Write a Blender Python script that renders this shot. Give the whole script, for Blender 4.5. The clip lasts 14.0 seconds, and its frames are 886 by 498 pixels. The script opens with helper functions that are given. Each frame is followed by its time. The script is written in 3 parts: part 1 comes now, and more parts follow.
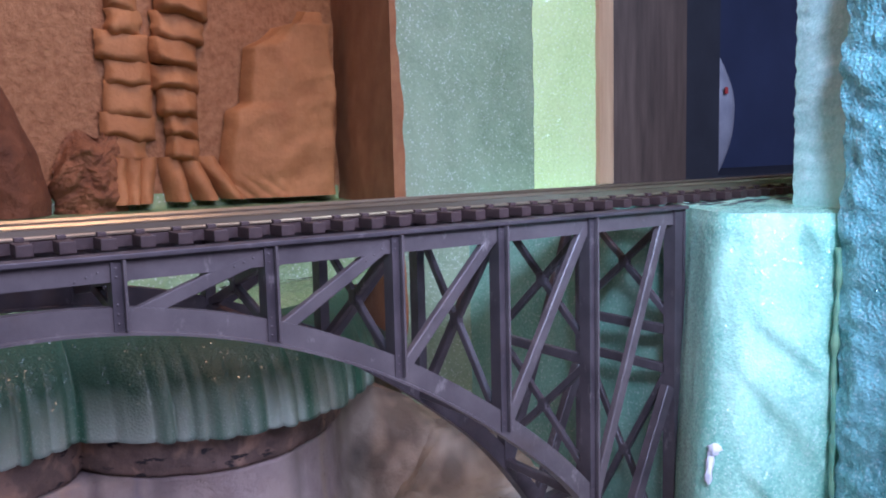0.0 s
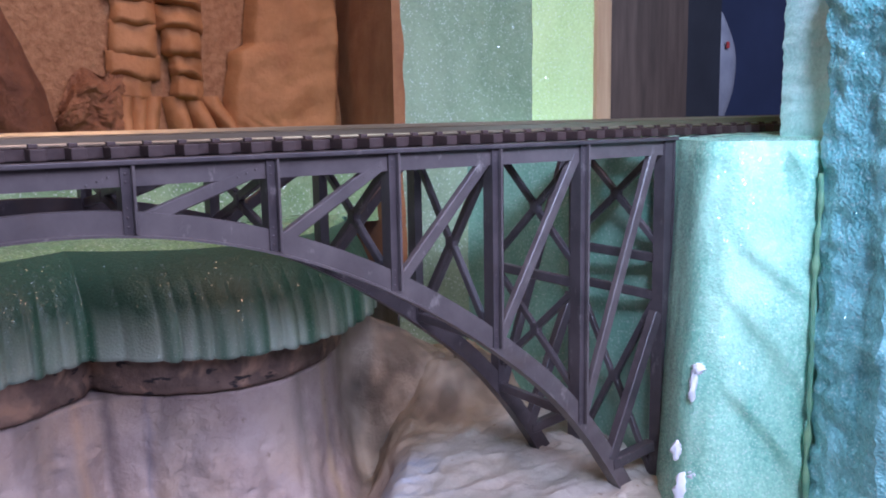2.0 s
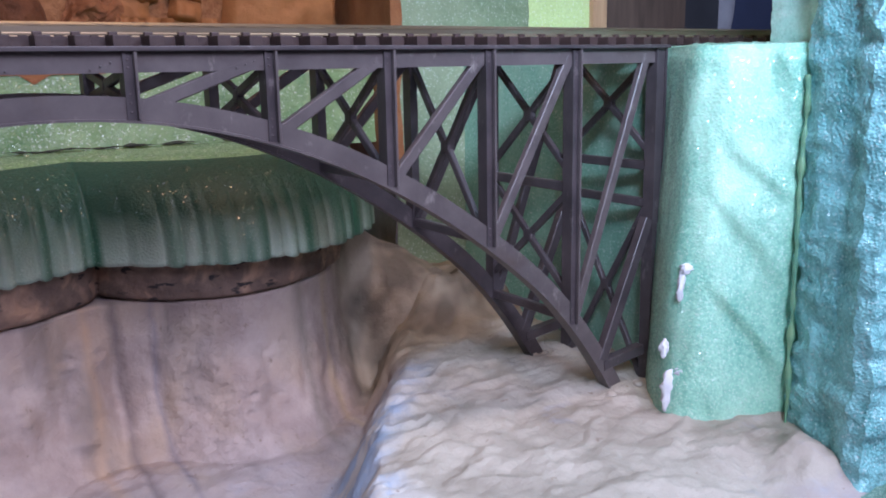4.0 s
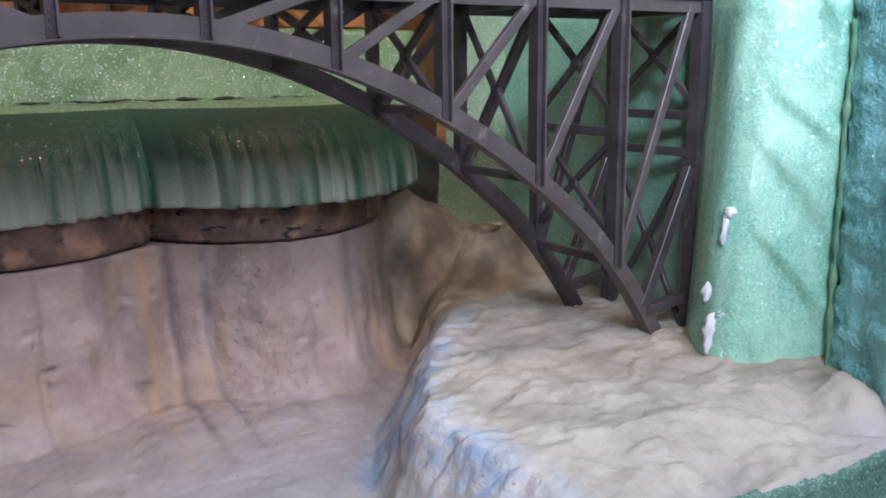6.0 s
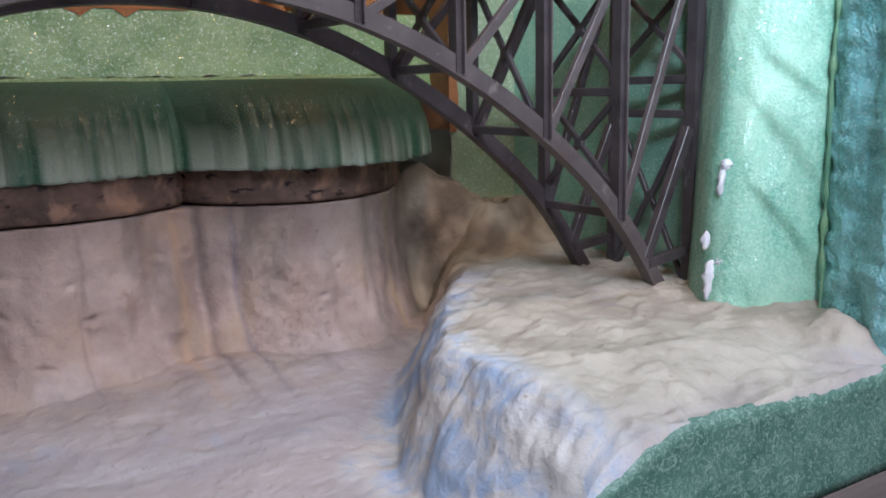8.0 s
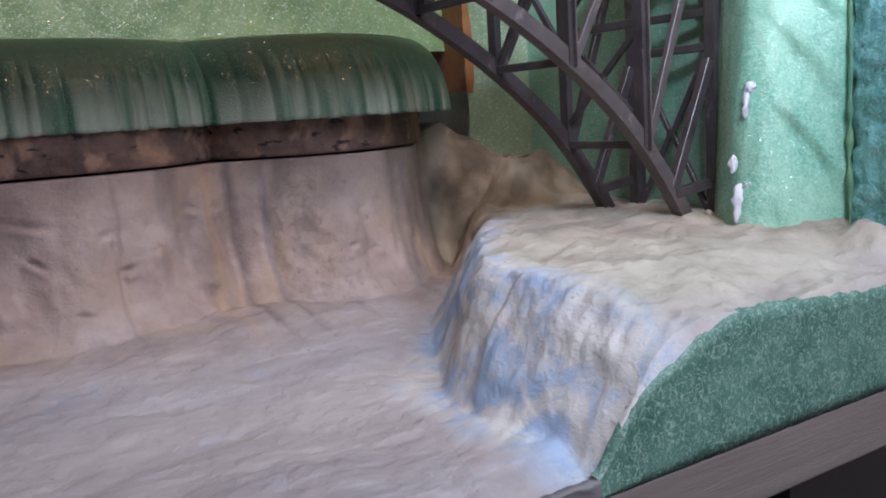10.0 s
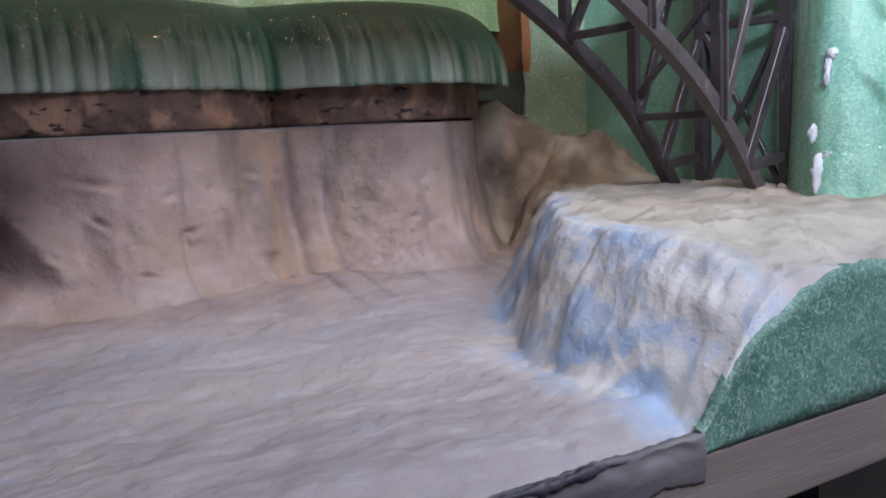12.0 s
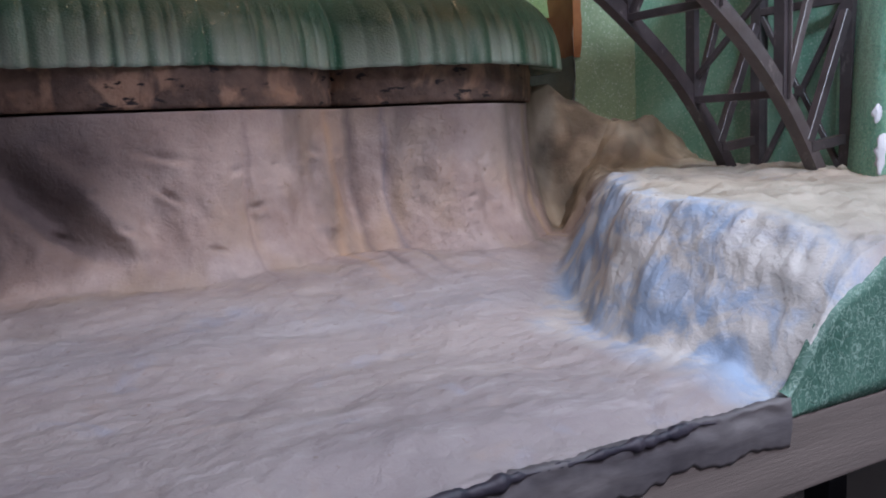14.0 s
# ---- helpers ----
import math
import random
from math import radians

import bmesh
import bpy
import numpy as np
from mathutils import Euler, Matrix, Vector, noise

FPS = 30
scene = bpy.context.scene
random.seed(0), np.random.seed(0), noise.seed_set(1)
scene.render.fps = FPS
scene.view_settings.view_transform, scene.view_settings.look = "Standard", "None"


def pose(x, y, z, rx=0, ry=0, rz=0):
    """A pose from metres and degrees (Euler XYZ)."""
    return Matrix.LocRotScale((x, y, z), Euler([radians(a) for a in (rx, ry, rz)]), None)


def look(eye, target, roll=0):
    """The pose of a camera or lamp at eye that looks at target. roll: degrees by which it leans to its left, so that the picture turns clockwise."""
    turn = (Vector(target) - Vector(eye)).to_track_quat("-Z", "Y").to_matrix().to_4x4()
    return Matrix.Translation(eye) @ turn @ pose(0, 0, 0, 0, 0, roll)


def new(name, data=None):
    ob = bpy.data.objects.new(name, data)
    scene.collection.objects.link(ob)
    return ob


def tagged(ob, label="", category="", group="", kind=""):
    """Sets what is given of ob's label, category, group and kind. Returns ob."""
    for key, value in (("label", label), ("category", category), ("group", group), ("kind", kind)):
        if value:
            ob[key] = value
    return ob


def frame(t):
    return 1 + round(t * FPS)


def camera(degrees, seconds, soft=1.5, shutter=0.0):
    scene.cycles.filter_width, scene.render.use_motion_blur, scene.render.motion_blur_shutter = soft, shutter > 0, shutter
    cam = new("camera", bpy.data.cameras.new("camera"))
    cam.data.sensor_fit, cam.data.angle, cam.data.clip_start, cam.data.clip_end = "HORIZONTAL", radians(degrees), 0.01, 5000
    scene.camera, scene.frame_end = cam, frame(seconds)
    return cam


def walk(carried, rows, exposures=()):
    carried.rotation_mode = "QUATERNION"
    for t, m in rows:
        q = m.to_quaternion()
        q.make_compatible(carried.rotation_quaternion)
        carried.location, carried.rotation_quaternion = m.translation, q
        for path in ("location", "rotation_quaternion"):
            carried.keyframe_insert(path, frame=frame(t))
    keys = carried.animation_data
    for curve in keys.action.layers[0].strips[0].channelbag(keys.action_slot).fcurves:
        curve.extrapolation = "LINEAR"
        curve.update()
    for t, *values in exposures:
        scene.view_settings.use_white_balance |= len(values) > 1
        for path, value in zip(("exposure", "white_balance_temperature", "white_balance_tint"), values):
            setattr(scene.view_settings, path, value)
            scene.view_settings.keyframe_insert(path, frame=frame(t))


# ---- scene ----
cam = camera(54.1, 14.0, soft=1.9)
PATH = [
    (0, (-0.03960, -0.16618, 0.21886), (-0.01722, -0.13334, 0.21424), -1.40),
    (0.5, (-0.04066, -0.16738, 0.21554), (-0.01840, -0.13454, 0.21046), -1.20),
    (1, (-0.04154, -0.17002, 0.21330), (-0.01938, -0.13716, 0.20798), -1.30),
    (1.5, (-0.04248, -0.17218, 0.21214), (-0.02038, -0.13932, 0.20648), -1.20),
    (2, (-0.04352, -0.17522, 0.20866), (-0.02142, -0.14244, 0.20252), -1.00),
    (2.5, (-0.04540, -0.17604, 0.20484), (-0.02338, -0.14334, 0.19804), -0.80),
    (3, (-0.04708, -0.17978, 0.20410), (-0.02512, -0.14710, 0.19702), -0.70),
    (3.5, (-0.04778, -0.18204, 0.19990), (-0.02586, -0.14948, 0.19220), -0.80),
    (4, (-0.04750, -0.18306, 0.19590), (-0.02566, -0.15058, 0.18766), -1.10),
    (6.5, (-0.06354, -0.18974, 0.17554), (-0.04254, -0.15664, 0.16758), -0.50),
    (7, (-0.06576, -0.19564, 0.17192), (-0.04470, -0.16254, 0.16418), -0.70),
    (7.5, (-0.06560, -0.20218, 0.16856), (-0.04464, -0.16894, 0.16112), -1.40),
    (8, (-0.07208, -0.20302, 0.16332), (-0.05130, -0.16962, 0.15608), -1.20),
    (10.5, (-0.08638, -0.20270, 0.13128), (-0.06540, -0.16916, 0.12538), -4.10),
    (11, (-0.08932, -0.19866, 0.12580), (-0.06824, -0.16512, 0.12022), -3.80),
    (11.5, (-0.09610, -0.19200, 0.12316), (-0.07548, -0.15816, 0.11764), -2.90),
    (12, (-0.09764, -0.18974, 0.12244), (-0.07720, -0.15578, 0.11696), -2.90),
    (12.5, (-0.09994, -0.18764, 0.11844), (-0.07946, -0.15370, 0.11312), -2.90),
    (13, (-0.10376, -0.18690, 0.11752), (-0.08340, -0.15290, 0.11206), -2.80),
    (13.5, (-0.10804, -0.18596, 0.11628), (-0.08796, -0.15176, 0.11094), -2.80),
    (14, (-0.11166, -0.18512, 0.11586), (-0.09188, -0.15076, 0.11048), -2.50),
]
EXPO = [(0.0, 0.14, 5400, 28), (4.0, 0.05, 5800, 20), (6.5, -0.10, 6300, 12), (8.0, -0.12, 6400, 11), (10.5, -0.17, 6300, 12), (14.0, -0.17, 6250, 13)]
walk(cam, [(t, look(eye, target, roll)) for t, eye, target, roll in PATH], EXPO)

# ---- light: unseen cool fills, added, and a warm lamp over the layout ----
world = bpy.data.worlds.new("world")
scene.world = world
world.use_nodes = True
world.node_tree.nodes["Background"].inputs["Color"].default_value = (0.55, 0.62, 0.75, 1)
world.node_tree.nodes["Background"].inputs["Strength"].default_value = 0.20


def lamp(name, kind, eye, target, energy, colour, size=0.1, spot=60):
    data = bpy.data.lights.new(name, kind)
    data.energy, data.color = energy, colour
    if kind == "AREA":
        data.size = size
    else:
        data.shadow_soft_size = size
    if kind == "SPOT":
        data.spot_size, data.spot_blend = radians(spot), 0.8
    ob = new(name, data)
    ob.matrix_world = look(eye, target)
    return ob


# added cool area fill at the right, hung well below the ceiling
lamp("cool_fill", "AREA", (0.40, -0.34, 0.66), (0.14, -0.02, 0.15), 2.2, (0.62, 0.86, 1.0), 0.22)
# added spot that brightens the pier and upper cliff; no visible source
lamp("pier_fill", "SPOT", (-0.13, -0.36, 0.46), (0.19, 0.0, 0.27), 12.0, (0.64, 0.82, 1.0), 0.04, 37)
# added broad soft fill from the front
lamp("soft_fill", "AREA", (0.16, -0.82, 0.84), (0.05, 0.05, 0.10), 7.6, (0.92, 0.83, 1.0), 0.7)
# added spot that lifts the shelf and its cliff; no visible source
lamp("shelf_fill", "SPOT", (-0.10, -0.45, 0.50), (0.095, 0.0, 0.105), 10.0, (0.80, 0.87, 1.0), 0.08, 38)
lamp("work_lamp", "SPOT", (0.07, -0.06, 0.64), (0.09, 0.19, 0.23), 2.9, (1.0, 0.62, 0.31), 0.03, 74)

# ---- materials ----
CM = 0.01


class Nodes:
    """A short way to write node materials."""

    def __init__(self, name, rough=0.6, metal=0.0, spec=0.5):
        self.mat = bpy.data.materials.new(name)
        self.mat.use_nodes = True
        self.tree = self.mat.node_tree
        self.bsdf = self.tree.nodes["Principled BSDF"]
        self.set("Roughness", rough), self.set("Metallic", metal), self.set("Specular IOR Level", spec)
        self.where = self.node("ShaderNodeTexCoord").outputs["Object"]

    def set(self, socket, value):
        if isinstance(value, bpy.types.NodeSocket):
            self.tree.links.new(value, self.bsdf.inputs[socket])
        else:
            self.bsdf.inputs[socket].default_value = value

    def node(self, kind, **inputs):
        n = self.tree.nodes.new(kind)
        for key, value in inputs.items():
            self.put(n, key, value)
        return n

    def put(self, n, key, value):
        key = int(key[1:]) if key[0] == "_" and key[1:].isdigit() else key.replace("_", " ")
        if isinstance(value, bpy.types.NodeSocket):
            self.tree.links.new(value, n.inputs[key])
        else:
            n.inputs[key].default_value = value

    def noise(self, scale, detail=4.0, rough=0.55, stretch=None, distort=0.0):
        v = self.where
        if stretch:
            m = self.node("ShaderNodeMapping", Vector=v)
            m.inputs["Scale"].default_value = stretch
            v = m.outputs["Vector"]
        return self.node("ShaderNodeTexNoise", Vector=v, Scale=scale, Detail=detail, Roughness=rough, Distortion=distort).outputs["Fac"]

    def ramp(self, fac, *stops):
        n = self.node("ShaderNodeValToRGB", Fac=fac)
        e = n.color_ramp.elements
        while len(e) < len(stops):
            e.new(0.5)
        for el, (pos, col) in zip(e, stops):
            el.position = pos
            el.color = (*col, 1) if isinstance(col, tuple) else (col, col, col, 1)
        return n.outputs["Color"]

    def mix(self, fac, a, b, mode="MIX"):
        n = self.tree.nodes.new("ShaderNodeMix")
        n.data_type, n.blend_type = "RGBA", mode
        for i, v in ((0, fac), (6, a), (7, b)):
            if isinstance(v, bpy.types.NodeSocket):
                self.tree.links.new(v, n.inputs[i])
            else:
                n.inputs[i].default_value = (*v, 1) if isinstance(v, tuple) else v
        return n.outputs[2]

    def math(self, op, a, b=0.0):
        n = self.tree.nodes.new("ShaderNodeMath")
        n.operation = op
        self.put(n, "_0", a), self.put(n, "_1", b)
        return n.outputs[0]

    def bump(self, height, strength, distance, normal=None):
        n = self.node("ShaderNodeBump", Height=height, Strength=strength, Distance=distance)
        if normal:
            self.put(n, "Normal", normal)
        return n.outputs["Normal"]

    def sparkle(self, size, tilt, normal=None):
        """Facets of random tilt, as the cut cells of foam have."""
        cell = self.node("ShaderNodeTexVoronoi", Vector=self.where, Scale=1.0 / size).outputs["Color"]
        a = self.node("ShaderNodeVectorMath", _0=cell, _1=(0.5, 0.5, 0.5))
        a.operation = "SUBTRACT"
        b = self.node("ShaderNodeVectorMath", _0=a.outputs[0])
        b.operation = "SCALE"
        b.inputs["Scale"].default_value = tilt
        c = self.node("ShaderNodeVectorMath", _0=b.outputs[0], _1=normal or self.node("ShaderNodeNewGeometry").outputs["Normal"])
        c.operation = "ADD"
        d = self.node("ShaderNodeVectorMath", _0=c.outputs[0])
        d.operation = "NORMALIZE"
        return d.outputs[0]


def foam(name, dark, light, streak=(1, 1, 0.12), patch=60.0, glint=0.8, rough=0.55, cut=0.00035, bump=0.35, tips=None, cell=0.00055, hard=0.16, rag=5, speck=0.5, grain=0.5, shift=0.0):
    m = Nodes(name, rough)
    big = m.noise(patch, rag, 0.6, streak)
    fine = m.noise(900, 3, 0.6)
    col = m.mix(m.ramp(big, (0.5 - hard - shift, 0.0), (0.5 + hard - shift, 1.0)), dark, light)
    col = m.mix(m.ramp(fine, (0.35, 0.0), (0.7, grain)), col, tuple(min(1, c * 1.18) for c in light))
    pick = m.node("ShaderNodeTexVoronoi", Vector=m.where, Scale=1.0 / (cell * 0.9)).outputs["Color"]
    col = m.mix(m.ramp(pick, (0.80, 0.0), (0.84, speck)), col, tuple(0.45 + 0.5 * c for c in light))
    if tips:
        z = m.node("ShaderNodeSeparateXYZ", Vector=m.where).outputs["Z"]
        up = m.math("DIVIDE", m.math("SUBTRACT", m.math("ADD", z, m.math("MULTIPLY", big, 0.012)), tips[0]), tips[1] - tips[0])
        col = m.mix(m.ramp(up, (0.15, 0.0), (1.0, 1.0)), col, tuple(c * 0.5 for c in dark))
    m.set("Base Color", col)
    cells = m.node("ShaderNodeTexVoronoi", Vector=m.where, Scale=1.0 / 0.0008).outputs["Distance"]
    n = m.bump(cells, bump, cut)
    n = m.bump(m.noise(260, 4), 0.25, 0.0008, n)
    m.set("Normal", n)
    m.set("Coat Weight", glint)
    m.set("Coat Roughness", 0.17)
    m.tree.links.new(m.sparkle(cell, 0.95), m.bsdf.inputs["Coat Normal"])
    m.set("Subsurface Weight", 0.15)
    m.set("Subsurface Radius", (0.002, 0.004, 0.004))
    return m.mat


ICE = foam("ice_foam", (0.030, 0.125, 0.072), (0.36, 0.455, 0.375), (1, 0.05, 0.03), 150, 0.40, tips=(0.144, 0.161), cell=0.0005, hard=0.10, rag=1.0, speck=0.16, grain=0.05, shift=0.06)
OLIVE = foam("olive_smudged_foam", (0.075, 0.085, 0.045), (0.15, 0.16, 0.095), (1, 1, 0.7), 60, 0.2, speck=0.0)
LIGHT_FOAM = foam("pale_green_foam", (0.095, 0.20, 0.075), (0.22, 0.335, 0.145), (1, 1, 0.5), 60, 0.8, cell=0.0006, speck=0.6)
WALL_FOAM = foam("backdrop_foam", (0.150, 0.215, 0.122), (0.255, 0.33, 0.20), (1, 1, 0.6), 40, 0.5)
PALE_FOAM = foam("yellow_green_foam", (0.42, 0.55, 0.21), (0.56, 0.68, 0.31), (1, 1, 0.6), 40, 0.5)
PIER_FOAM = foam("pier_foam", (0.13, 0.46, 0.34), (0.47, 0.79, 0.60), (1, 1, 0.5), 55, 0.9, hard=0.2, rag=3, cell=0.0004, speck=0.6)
# pier foam darkened: the inner side's shade is in this colour
SHADED_FOAM = foam("shaded_side_foam", (0.11, 0.30, 0.215), (0.26, 0.44, 0.32), (1, 1, 0.6), 40, 0.5)
CLIFF_FOAM = foam("pale_cliff_foam", (0.34, 0.62, 0.53), (0.66, 0.88, 0.79), (1, 1, 0.5), 60, 0.8)
SEA_FOAM = foam("blue_green_foam", (0.022, 0.21, 0.20), (0.33, 0.70, 0.72), (1.2, 1.2, 0.4), 80, 0.7, bump=0.5, cut=0.0009, hard=0.22)


def cut_foam():
    m = Nodes("cut_foam_edge", 0.55)
    curl = m.math("ABSOLUTE", m.math("SUBTRACT", m.noise(460, 2, 0.5, (1, 1, 0.8), 1.6), 0.5))
    col = m.mix(m.ramp(m.noise(90, 4), (0.35, 0.0), (0.65, 1.0)), (0.055, 0.14, 0.105), (0.10, 0.21, 0.16))
    col = m.mix(m.ramp(curl, (0.0, 0.9), (0.040, 0.0)), col, (0.30, 0.44, 0.37))
    m.set("Base Color", col)
    m.set("Normal", m.bump(m.noise(420, 3, 0.6, None, 1.6), 0.4, 0.001))
    return m.mat


CUT_FOAM = cut_foam()


def plaster():
    m = Nodes("painted_plaster", 0.72, 0, 0.35)
    pos = m.node("ShaderNodeSeparateXYZ", Vector=m.where)
    x, z = pos.outputs["X"], pos.outputs["Z"]
    y = pos.outputs["Y"]
    wob = m.math("MULTIPLY", m.math("SUBTRACT", m.noise(30, 5), 0.5), 0.05)
    wall = m.mix(m.ramp(m.noise(45, 6, 0.62), (0.35, 0.0), (0.68, 1.0)), (0.32, 0.245, 0.218), (0.51, 0.42, 0.38))
    buff = m.ramp(m.noise(55, 3, 0.5, (1, 1, 0.5)), (0.50, 0.0), (0.70, 0.6))
    wall = m.mix(buff, wall, (0.43, 0.325, 0.235))
    floor_ = m.mix(m.ramp(m.noise(34, 6, 0.62, (0.5, 1.3, 1), 0.5), (0.33, 0.0), (0.66, 1.0)), (0.35, 0.308, 0.308), (0.45, 0.40, 0.385))
    floor_ = m.mix(m.ramp(m.noise(120, 4, 0.6, (0.35, 1.6, 1), 0.5), (0.55, 0.0), (0.70, 0.35)), floor_, (0.58, 0.55, 0.56))
    floor_ = m.mix(m.ramp(m.noise(70, 5, 0.6, None, 0.7), (0.60, 0.0), (0.72, 0.22)), floor_, (0.46, 0.32, 0.23))
    snow = m.mix(m.ramp(m.noise(60, 6, 0.6, None, 0.4), (0.33, 0.0), (0.6, 1.0)), (0.34, 0.305, 0.25), (0.49, 0.45, 0.38))
    far = m.ramp(m.math("ADD", m.math("MULTIPLY", m.math("SUBTRACT", m.math("ADD", y, wob), 0.045), 18.0), 0.5), (0.2, 0.0), (0.8, 1.0))
    col = m.mix(far, floor_, wall)
    # soft dark patches put the slab's shade into the wall colour
    wall_shade = m.ramp(m.noise(38, 4, 0.5, (1.3, 1, 0.45)), (0.55, 0.0), (0.75, 0.7))
    col = m.mix(m.math("MULTIPLY", wall_shade, far), col, (0.10, 0.085, 0.085))
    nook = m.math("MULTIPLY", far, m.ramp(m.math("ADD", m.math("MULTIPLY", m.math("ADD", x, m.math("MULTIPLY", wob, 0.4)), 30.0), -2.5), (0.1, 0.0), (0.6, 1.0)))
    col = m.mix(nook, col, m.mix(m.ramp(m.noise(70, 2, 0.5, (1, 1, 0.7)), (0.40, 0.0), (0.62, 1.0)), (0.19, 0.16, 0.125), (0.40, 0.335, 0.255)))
    # dark runs put the grooves' shade into the colour; buff runs are paint
    for at, wide, tint, much in ((0.0125, 0.0042, (0.15, 0.12, 0.12), 0.75), (0.023, 0.0028, (0.20, 0.18, 0.21), 0.7), (0.072, 0.006, (0.21, 0.18, 0.15), 0.7), (0.0025, 0.005, (0.48, 0.33, 0.22), 0.7), (-0.0295, 0.0022, (0.27, 0.21, 0.2), 0.6), (0.084, 0.004, (0.46, 0.35, 0.22), 0.7)):
        run = m.ramp(m.math("ADD", m.math("DIVIDE", m.math("ABSOLUTE", m.math("SUBTRACT", m.math("ADD", x, m.math("MULTIPLY", wob, 0.22)), at)), wide), m.math("MULTIPLY", m.noise(130, 4, 0.6, (1, 1, 0.5)), 0.8)), (0.25, much), (1.25, 0.0))
        col = m.mix(m.math("MULTIPLY", run, far), col, tint)
    # dark blot at the left: the overhang's shadow painted into the wall
    gap = m.node("ShaderNodeVectorMath", _0=m.where, _1=(-0.086, 0.08, 0.108))
    gap.operation = "DISTANCE"
    hollow_shade = m.ramp(m.math("ADD", m.math("MULTIPLY", gap.outputs["Value"], 26.0), m.math("MULTIPLY", wob, 9.0)), (0.28, 0.85), (0.85, 0.0))
    col = m.mix(hollow_shade, col, (0.075, 0.062, 0.066))
    high = m.ramp(m.math("ADD", m.math("MULTIPLY", m.math("SUBTRACT", m.math("ADD", z, m.math("MULTIPLY", wob, 0.25)), 0.088), 90.0), 0.5), (0.2, 0.0), (0.8, 1.0))
    east = m.ramp(m.math("ADD", m.math("MULTIPLY", m.math("SUBTRACT", x, m.math("ADD", 0.048, m.math("MULTIPLY", m.math("MAXIMUM", y, -0.004), 0.95))), 70.0), 0.5), (0.0, 0.0), (1.0, 1.0))
    behind = m.ramp(m.math("MULTIPLY", m.math("SUBTRACT", m.math("ADD", y, m.math("MULTIPLY", wob, 0.3)), 0.060), 40.0), (0.1, 1.0), (0.8, 0.0))
    col = m.mix(m.math("MULTIPLY", m.math("MULTIPLY", high, east), behind), col, snow)
    blue = m.ramp(m.noise(70, 6, 0.62, (1, 1, 0.9), 0.8), (0.44, 0.0), (0.60, 0.85))
    toe = m.math("ADD", 0.0395, m.math("MULTIPLY", m.math("MAXIMUM", y, -0.004), 0.95))
    band = m.math("SUBTRACT", 1.25, m.math("MULTIPLY", m.math("ABSOLUTE", m.math("SUBTRACT", m.math("ADD", x, m.math("MULTIPLY", wob, 0.2)), toe)), 58.0))
    cliff = m.ramp(band, (0.0, 0.0), (0.7, 1.0))
    col = m.mix(m.math("MULTIPLY", cliff, m.math("SUBTRACT", 1.0, far)), col, m.mix(blue, (0.61, 0.60, 0.575), (0.31, 0.44, 0.63)))
    hint = m.ramp(m.noise(48, 5, 0.6, None, 0.6), (0.60, 0.0), (0.72, 0.25))
    col = m.mix(m.math("MULTIPLY", hint, m.math("SUBTRACT", 1.0, far)), col, (0.33, 0.42, 0.60))
    specks = m.ramp(m.noise(300, 3, 0.6), (0.68, 0.0), (0.74, 0.6))
    col = m.mix(specks, col, (0.22, 0.16, 0.12))
    m.set("Base Color", col)
    n = m.bump(m.noise(900, 5, 0.65), 0.35, 0.0006)
    n = m.bump(m.noise(170, 5, 0.6, (0.8, 1.1, 1), 0.6), 0.22, 0.0022, n)
    pits = m.math("MULTIPLY", m.ramp(m.noise(700, 5, 0.7), (0.46, 0.0), (0.66, 1.0)), m.ramp(m.noise(50, 3, 0.5), (0.50, 0.0), (0.62, 1.0)))
    n = m.bump(pits, 0.22, 0.0012, n)
    n = m.bump(m.noise(60, 3, 0.5, (0.7, 1.2, 1), 1.0), 0.10, 0.005, n)
    n = m.bump(m.noise(380, 4, 0.6, None, 0.5), 0.45, 0.0012, n)
    pocked = m.ramp(m.math("ADD", m.math("MULTIPLY", m.math("ABSOLUTE", m.math("SUBTRACT", x, 0.034)), 60.0), m.math("MULTIPLY", wob, 12.0)), (0.3, 1.0), (1.1, 0.0))
    holes = m.math("MULTIPLY", m.math("MULTIPLY", m.ramp(m.noise(480, 5, 0.7, None, 0.6), (0.52, 0.0), (0.62, 1.0)), pocked), far)
    n = m.bump(m.math("SUBTRACT", 1.0, holes), 0.5, 0.0013, n)
    m.set("Normal", n)
    return m.mat


PLASTER = plaster()


def two_tone(name, a, b, scale, rough, stretch=None, bump=0.3, depth=0.0006, metal=0.0, spec=0.5, fine=900):
    m = Nodes(name, rough, metal, spec)
    c = m.mix(m.ramp(m.noise(scale, 6, 0.6, stretch), (0.32, 0.0), (0.68, 1.0)), a, b)
    m.set("Base Color", c)
    n = m.bump(m.noise(fine, 4, 0.6, stretch), bump, depth)
    m.set("Normal", n)
    return m.mat


def worn(name, a, b, chip, rough):
    m = Nodes(name, rough)
    col = m.mix(m.ramp(m.noise(90, 6, 0.6), (0.32, 0.0), (0.68, 1.0)), a, b)
    col = m.mix(m.ramp(m.noise(260, 5, 0.7, (1, 1, 0.5)), (0.60, 0.0), (0.74, 0.8)), col, chip)
    col = m.mix(m.ramp(m.noise(60, 4, 0.6), (0.60, 0.0), (0.72, 0.45)), col, (0.07, 0.045, 0.035))
    m.set("Base Color", col)
    m.set("Normal", m.bump(m.noise(700, 4, 0.6), 0.2, 0.0003))
    return m.mat


